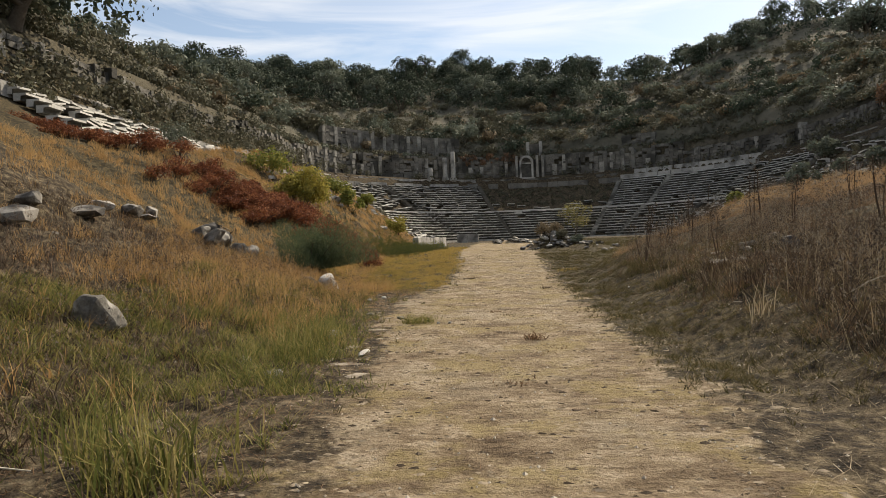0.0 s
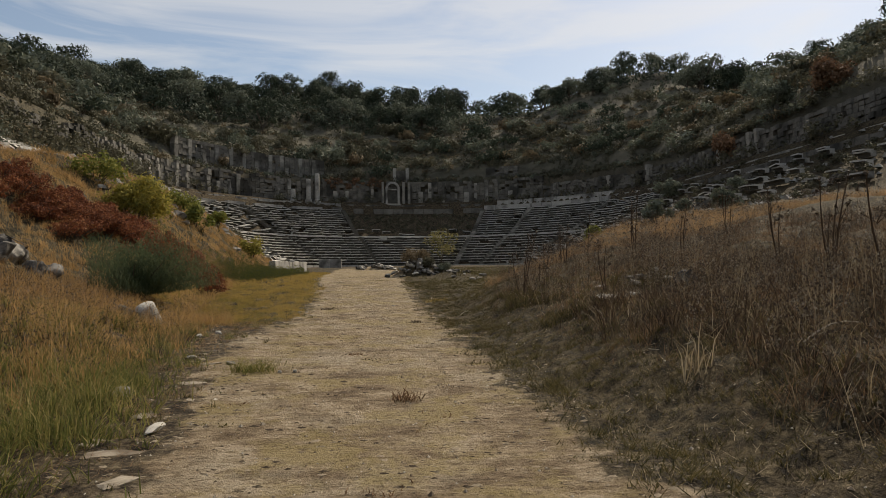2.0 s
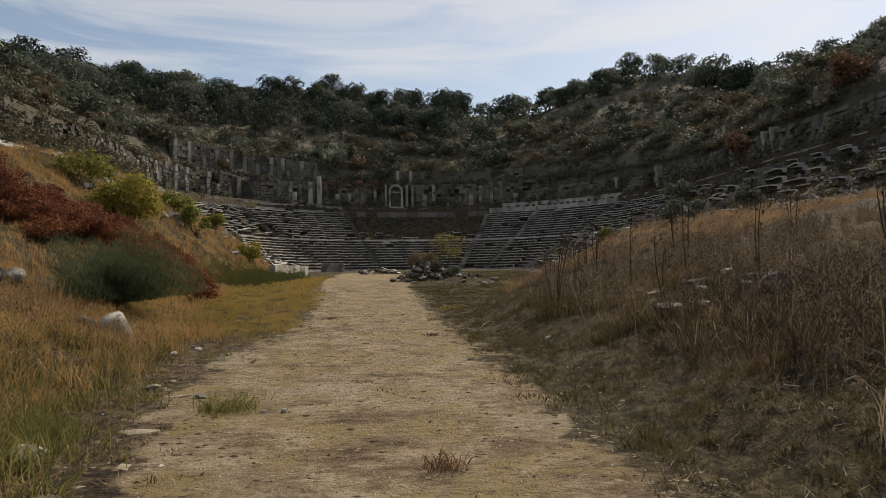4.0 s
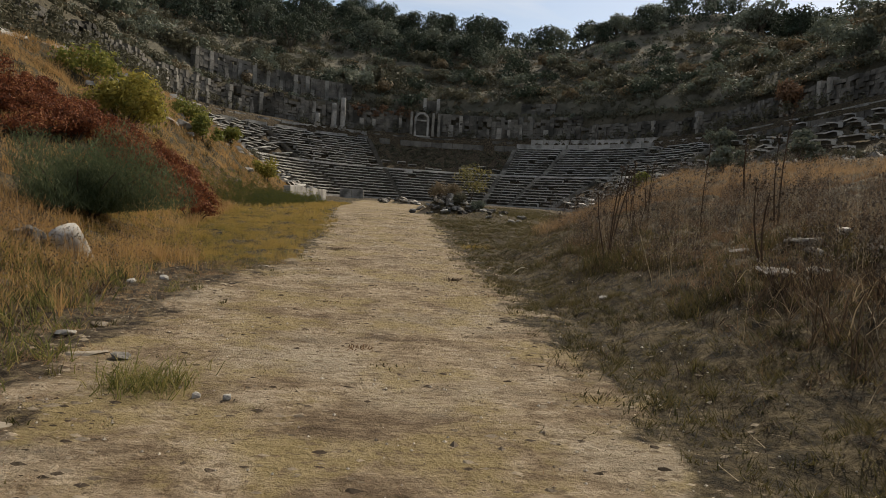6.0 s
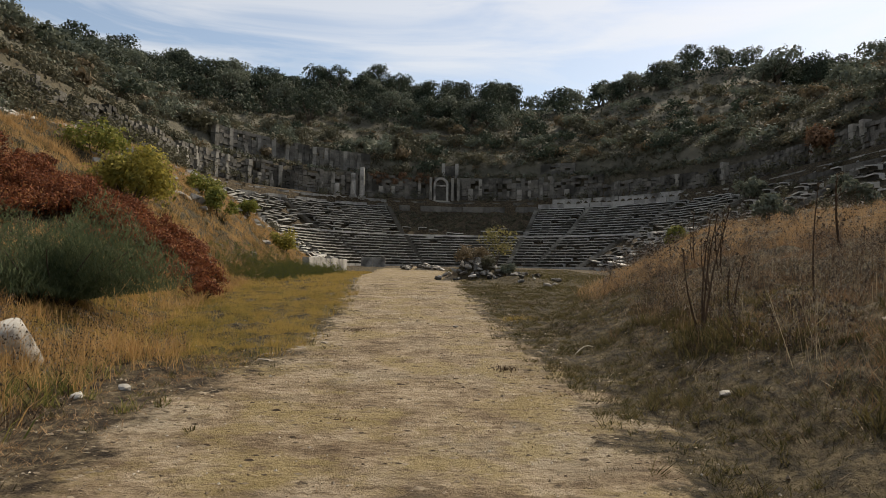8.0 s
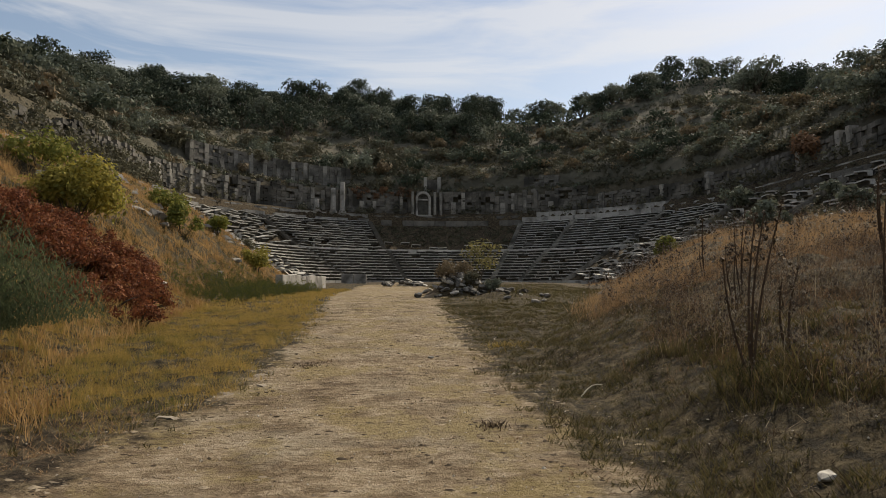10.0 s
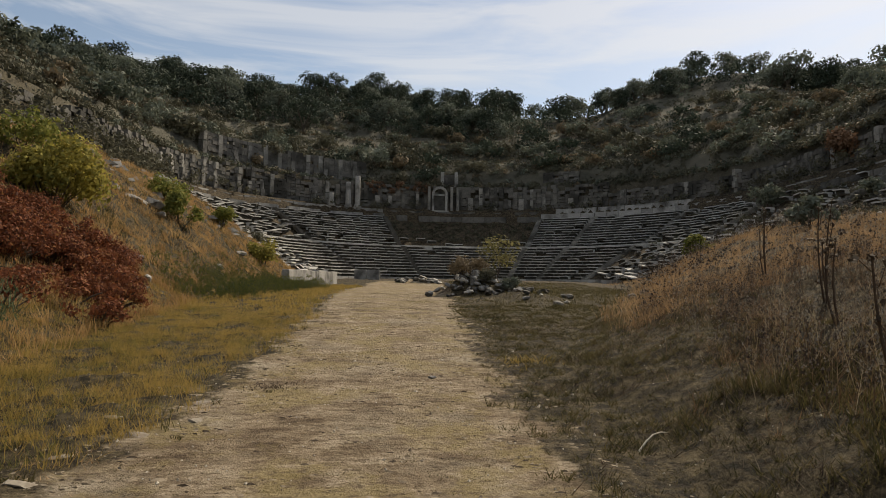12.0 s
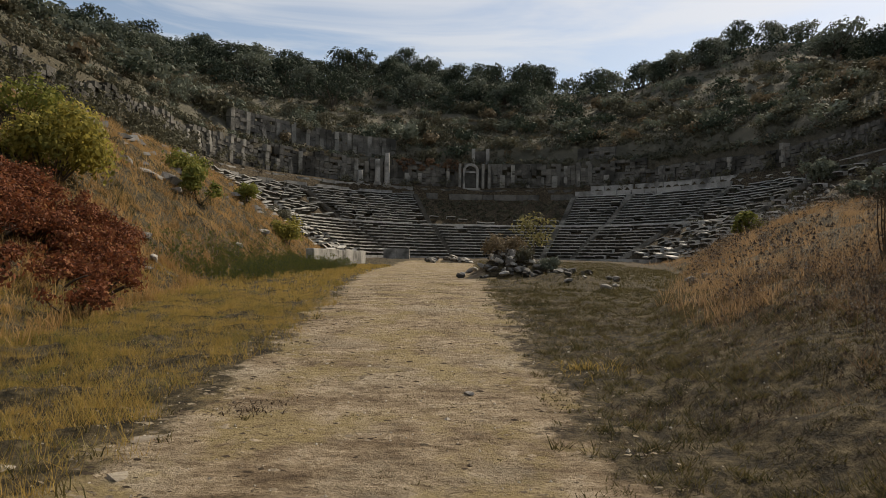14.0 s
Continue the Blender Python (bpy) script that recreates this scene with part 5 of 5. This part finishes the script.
    # fallen marble over the ruined western seats
    for i in range(60):
        s, r = rng.uniform(-190, -70), rng.uniform(23, 34)
        x, y = u_point(s, r)
        k = rng.uniform(0.5, 1.3)
        stone("fallen_marble", "pale fallen marble block on ruined seats", float(x), float(y), (k * 1.5, k, k * 0.6), ROCK_PALE, 300 + i, rng.uniform(0, 180), 15, 0.05, "fallen marble on the seats", square=0.7)
    for i in range(50):
        s, r = rng.uniform(62, 170), rng.uniform(19, 33)
        x, y = u_point(s, r)
        k = rng.uniform(0.4, 1.0)
        stone("fallen_marble", "grey fallen marble block on ruined seats", float(x), float(y), (k * 1.5, k, k * 0.6), ROCK, 400 + i, rng.uniform(0, 180), 15, 0.05, "fallen marble on the seats", square=0.7)
    # broken marble strewn over the ruined seats
    n = 1500
    s = np.where(rng.random(n) < 0.6, rng.uniform(70, 176, n), rng.uniform(-186, -74, n))
    x, y = u_point(s, rng.uniform(17, 34, n))
    c = on_ground(x, y, 0.0)
    r = rng.uniform(0.1, 0.42, n)
    base = np.array([(1, 0.2, 0.1), (0.1, 0.8, 0), (-1, 0, 0.15), (0, -0.8, 0), (0.4, 0.2, 0.75), (-0.4, -0.2, 0.65)])
    V = c[:, None, :] + base[None] * r[:, None, None] * rng.uniform(0.6, 1.4, (n, 6, 1))
    t = np.array([(0, 1, 4), (1, 5, 4), (1, 2, 5), (2, 3, 5), (3, 4, 5), (3, 0, 4)])
    stuff("marble_debris", "broken marble strewn over ruined seats", "rubble", mesh_np("marble_debris", V, (t[None] + (np.arange(n) * 6)[:, None, None]).reshape(-1, 3), LEDGE))
    # gravel over the track
    n = 7000
    x, y = rng.uniform(-4.2, 3.2, n), 1.2 + 34 * rng.random(n) ** 1.4
    c = on_ground(x, y, -0.002)
    r = rng.uniform(0.003, 0.013, n) * np.where(rng.random(n) < 0.06, 1.9, 1.0)
    base = np.array([(1, 0, 0), (0, 1, 0), (-1, 0, 0), (0, -1, 0), (0, 0, 0.8), (0, 0, -0.6)])
    V = c[:, None, :] + base[None] * r[:, None, None] * rng.uniform(0.6, 1.4, (n, 6, 1))
    t = np.array([(0, 1, 4), (1, 2, 4), (2, 3, 4), (3, 0, 4), (1, 0, 5), (2, 1, 5), (3, 2, 5), (0, 3, 5)])
    F = (t[None] + (np.arange(n) * 6)[:, None, None]).reshape(-1, 3)
    stuff("gravel", "scattered small gravel on the earth track", "gravel", mesh_np("gravel", V, F, surface("gravel_stone", (0.17, 0.13, 0.09), (0.52, 0.46, 0.37), 3, 60, 0, by_island=0.8)))


build_stones()


def slab_box(x0, x1, y0, y1, z0, z1, b=0.03):
    """A dressed block with chamfered edges."""
    bm = bmesh.new()
    bmesh.ops.create_cube(bm, size=1)
    for v in bm.verts:
        v.co = Vector((x0 if v.co.x < 0 else x1, y0 if v.co.y < 0 else y1, z0 if v.co.z < 0 else z1))
    bmesh.ops.bevel(bm, geom=list(bm.edges), offset=b, segments=1, affect="EDGES")
    me = bpy.data.meshes.new("slab")
    bm.to_mesh(me)
    bm.free()
    return me


def build_blocks():
    wall = thing("marble_side_wall", "low pale marble wall along the arena's edge", "wall")
    for i in range(6):
        y0 = 51.6 + 3.4 * i
        z = float(track(y0)) - 0.25
        me = slab_box(-8.45, -8.0 + rng.normal(0, 0.02), y0, y0 + 3.36, z, z + 1.4 + rng.normal(0, 0.05))
        me.materials.append(LEDGE)
        part("slab", me, wall)
    for i, (a, b) in enumerate(((-8.3, -6.9), (-6.85, -5.4))):
        z = ground_z(-7, 88) - 0.15
        me = slab_box(a, b, 87.6, 88.2, z, z + 1.3)
        me.materials.append(LEDGE)
        thing("marble_block", "large squared marble block before the seats", "block", group="marble blocks before the seats", data=me)


build_blocks()


# ---- weeds, tufts and sticks ----
def weed_field(name, label, x, y, h, branches, material_stem, material_head, head=(0.006, 0.014), category="weeds"):
    """Dry branched weeds: thin leaning stems, side twigs and seed heads."""
    n = len(x)
    root = on_ground(x, y, 0.02)
    hh = rng.uniform(*h, n) * (0.8 + 0.3 * waves(x, y, 2.0, 33))
    a, lean = rng.uniform(0, 6.283, n), np.abs(rng.normal(0.12, 0.14, n))
    top = root + np.stack([np.cos(a) * lean * hh, np.sin(a) * lean * hh, hh], 1)
    starts, ends, wid = [root], [top], [np.full(n, 0.005)]
    for _ in range(branches):
        t = rng.uniform(0.35, 0.97, n)[:, None]
        p = root + (top - root) * t
        b, l = rng.uniform(0, 6.283, n), rng.uniform(0.1, 0.32, n) * hh
        q = p + np.stack([np.cos(b) * l * 0.7, np.sin(b) * l * 0.7, l * rng.uniform(0.4, 1.0, n)], 1)
        starts.append(p), ends.append(q), wid.append(np.full(n, 0.0045))
    A, B, W = np.concatenate(starts), np.concatenate(ends), np.concatenate(wid)[:, None]
    m = len(A)
    s = unit(m)
    s[:, 2] *= 0.2
    V = np.stack([A - s * W / 2, A + s * W / 2, B + s * W / 3, B - s * W / 3], 1)
    stuff(name, label, category, mesh_np(name, V, np.arange(4 * m).reshape(-1, 4), material_stem))
    r = rng.uniform(*head, m)
    base = np.array([(1.1, 0, -0.5), (-0.6, 1, -0.4), (-0.6, -1, -0.4), (0, 0, 1.4)])
    V = B[:, None, :] + base[None] * r[:, None, None] * rng.uniform(0.7, 1.3, (m, 4, 1))
    t = np.array([(0, 1, 3), (1, 2, 3), (2, 0, 3), (2, 1, 0)])
    F = (t[None] + (np.arange(m) * 4)[:, None, None]).reshape(-1, 3)
    stuff(name + "_seed", "small dry seed heads of the weeds", "seed heads", mesh_np(name + "_seed", V, F, material_head))


def stalk(x, y, h, n, spread, label):
    """A dead plant of upright stalks with seed heads."""
    t = thing("dead_stalk", label, "dead plant", (x, y, ground_z(x, y) - 0.02), "dead stalks")
    tips = []
    for _ in range(n):
        a, k = rng.uniform(0, 6.283), rng.uniform(0.6, 1.0)
        e = np.array((spread * math.cos(a) * k, spread * math.sin(a) * k, h * k))
        sets = [limb((0.03 * math.cos(a), 0.03 * math.sin(a), 0), e, 0.014, 0.006, 5, 0.04)]
        for _ in range(5):
            f = rng.uniform(0.45, 0.95)
            d = unit(1)[0] * 0.14
            d[2] = abs(d[2]) + 0.05
            sets.append(limb(e * f, e * f + d, 0.004, 0.002, 3))
            tips.append(e * f + d)
        tips.append(e)
        part("stem", mesh_np("stem", *merge(*sets), STALK), t)
    V, F = leaf_cloud([(*p, 0.025) for p in tips], len(tips) * 12, 0.035, 1.2, (0.2, 1.1), lower=-1)
    tagged(part("seed_fluff", mesh_np("seed_fluff", V, F, SEED), t), kind="stuff")


def tuft(x, y, n, h, r, material, label, w=(0.006, 0.014)):
    t = rng.normal(0, r * 0.5, (n, 2))
    p = np.stack([x + t[:, 0], y + t[:, 1], height(x + t[:, 0], y + t[:, 1]) - 0.01], 1)
    me = blade_mesh("grass_tuft", p, rng.uniform(h * 0.45, h, n), rng.uniform(*w, n), np.clip(rng.normal(0.45 if h > 0.3 else 0.9, 0.25, n), 0.05, 1.25), material, 0.8)
    thing("grass_tuft", label, "grass tuft", kind="stuff", data=me)


def build_weeds():
    dens = lambda x, y: sm(x - right_foot(y), 0.0, 1.2) * sm(waves(x, y, 2.6, 35), -0.5, 0.3)
    x, y = scatter(8500, 2.2, 11, 3, 27, dens)
    weed_field("dry_weeds", "branched brown dead weeds on the bank", x, y, (0.2, 0.62), 8, DRY_STEM, SEED)
    x, y = scatter(4000, 2.6, 8, 4, 21, dens)
    weed_field("bleached_weeds", "bleached pale dead weeds on the bank", x, y, (0.25, 0.7), 6, G_STRAW, SEED)
    x, y = scatter(2600, 4, 20, 24, 60, dens)
    weed_field("far_dry_weeds", "brown dead weeds high on the bank", x, y, (0.5, 1.2), 6, DRY_STEM, SEED, (0.012, 0.028))
    x, y = scatter(1900, -10, -3.4, 4, 18, lambda x, y: sm(left_foot(y) - x, 0.0, 1.0))
    weed_field("bank_weeds", "twiggy brown dead weeds on the bank", x, y, (0.2, 0.55), 7, DRY_STEM, SEED, (0.005, 0.012))
    x, y = scatter(3200, -10.5, -4.8, 34, 52, lambda x, y: sm(x - left_foot(y), -2.0, -0.2) * (1 - sm(x, -6.2, -5.2)))
    weed_field("green_weeds", "grey-green flowering weeds at the bank's foot", x, y, (0.25, 0.75), 8, OLIVE, YELLOW_GREEN, (0.014, 0.03))
    x, y = scatter(2600, -7.2, -3.0, 10, 18.5, lambda x, y: sm(path_edges(y)[0] - x, 0.9, 1.8) * sm(waves(x, y, 1.8, 71), -0.4, 0.3))
    weed_field("seeding_grass", "tall tawny seeding grass on the verge", x, y, (0.35, 0.7), 5, G_BANK, SEED, (0.005, 0.011), "grass")
    for x, y, h, n, sp in ((3.15, 17.6, 1.7, 4, 0.36), (3.7, 17.9, 1.1, 2, 0.2), (4.9, 18.1, 1.95, 1, 0.15), (5.7, 17.2, 1.9, 2, 0.12), (4.2, 14.9, 1.3, 2, 0.2), (5.6, 14.6, 1.4, 2, 0.2), (4.5, 20.4, 1.2, 2, 0.2),
                           (5.6, 22.4, 1.7, 3, 0.2), (7.4, 21.3, 1.7, 3, 0.2), (5.1, 9.0, 1.3, 4, 0.35), (4.4, 7.4, 1.2, 4, 0.35), (5.8, 10.8, 1.5, 4, 0.3), (6.4, 12.8, 1.5, 3, 0.3), (6.2, 25, 1.6, 3, 0.2), (8.2, 17.5, 1.7, 3, 0.25)):
        stalk(x, y, h, n, sp, "tall dead brown stalks with seed heads" if n > 2 else "single tall dead stalk with dark seed heads")
    # tufts that stand out
    tuft(-2.2, 4.05, 230, 0.6, 0.36, G_GREEN, "tall green and straw-coloured grass clump", (0.008, 0.02))
    tuft(-2.75, 4.4, 60, 0.75, 0.3, G_GREEN, "tall green and straw-coloured grass clump", (0.008, 0.018))
    tuft(-3.0, 9.3, 420, 0.5, 0.6, G_GREEN, "dense green grass clump on the verge", (0.005, 0.012))
    tuft(-2.8, 8.2, 360, 0.45, 0.5, G_GREEN, "dense green grass clump on the verge", (0.005, 0.012))
    tuft(-3.5, 10.4, 420, 0.5, 0.7, G_GREEN, "dense green grass clump on the verge", (0.005, 0.012))
    tuft(-3.3, 5.2, 220, 0.4, 0.5, G_GREEN, "green grass clump on the verge")
    tuft(-1.8, 11.4, 520, 0.27, 0.3, G_GREEN, "dark green grass tuft at the track's edge", (0.004, 0.009))
    tuft(-2.3, 8.3, 160, 0.25, 0.35, G_GREEN, "green grass tuft at the track's edge")
    tuft(-1.75, 6.4, 130, 0.2, 0.35, G_GREEN, "green grass tuft at the track's edge")
    tuft(0.11, 9.3, 110, 0.2, 0.14, G_BROWN, "brown dry tuft on the track")
    tuft(-0.1, 6.6, 40, 0.08, 0.2, G_BROWN, "small dry tuft on the track")
    tuft(-0.53, 12.68, 60, 0.07, 0.1, G_BROWN, "dark dry clod on the track")
    tuft(0.24, 8.2, 50, 0.05, 0.2, G_BROWN, "small dry tuft on the track")
    tuft(0.64, 17.35, 120, 0.12, 0.16, G_DEAD, "dark dry tuft at the track's edge")
    tuft(-1.6, 21.0, 160, 0.1, 0.3, G_DEAD, "dark dry tuft at the track's edge")
    tuft(2.75, 8.5, 26, 0.6, 0.16, G_STRAW, "upright pale dry stalks")
    tuft(1.55, 22.9, 160, 0.2, 0.4, G_GOLD, "yellow grass tuft beside the track")
    tuft(1.6, 11.5, 120, 0.12, 0.35, G_SHORT, "low green tuft beside the track")
    for i in range(14):
        x, y = rng.uniform(-1.6, 1.1), rng.uniform(3, 28)
        tuft(x, y, 26, rng.uniform(0.03, 0.08), rng.uniform(0.08, 0.2), G_BROWN if i % 3 else G_SHORT, "low dry tuft growing on the track")
    # bleached sticks
    for x, y, l, a, bend in ((1.95, 18.8, 0.42, 40, 0.06), (3.6, 6.2, 0.9, 150, 0.1), (3.0, 9.6, 0.5, 130, 0.05), (4.3, 12.6, 0.7, 120, 0.1), (4.0, 8.4, 0.8, 20, 0.08), (-3.3, 4.0, 0.7, 20, 0.05)):
        dx, dy = l / 2 * math.cos(radians(a)), l / 2 * math.sin(radians(a))
        p, q = (-dx, -dy, ground_z(x - dx, y - dy) - ground_z(x, y) + 0.015), (dx, dy, ground_z(x + dx, y + dy) - ground_z(x, y) + 0.03)
        thing("stick", "bleached curved stick lying on dry turf", "stick", (x, y, ground_z(x, y)), "sticks on the ground", data=mesh_np("stick", *limb(p, q, 0.009, 0.005, 6, bend), STRAW_STICK, True))
    # growth on the rubble mound
    b = thing("mound_bush", "russet-brown dry bush on the rubble mound", "bush", (1.75, 40.3, ground_z(1.75, 40.3) - 0.05))
    bush_parts(b, 1.0, 0.95, 1500, 0.1, SCRUB_TAN, 8)
    b = thing("mound_bush", "dark green bush low on the rubble mound", "bush", (2.5, 39.4, ground_z(2.5, 39.4) - 0.05))
    bush_parts(b, 0.7, 0.6, 900, 0.09, SCRUB, 7)
    b = thing("mound_bush", "grey-green bush beside the rubble mound", "bush", (3.5, 39.0, ground_z(3.5, 39.0) - 0.05))
    bush_parts(b, 0.9, 0.6, 900, 0.09, OLIVE, 7)
    t = thing("small_tree", "thin small tree with sparse yellow-green leaves", "tree", (4.9, 58.5, ground_z(4.9, 58.5)))
    tree_parts(t, 4.0, 1.8, 620, 0.19, leafy("pale_leaf", [(0.1, 0.1, 0.04), (0.2, 0.18, 0.075), (0.32, 0.27, 0.12)], 0.35, 0.3, 1.0), 9, 0.05, 0.35)


build_weeds()
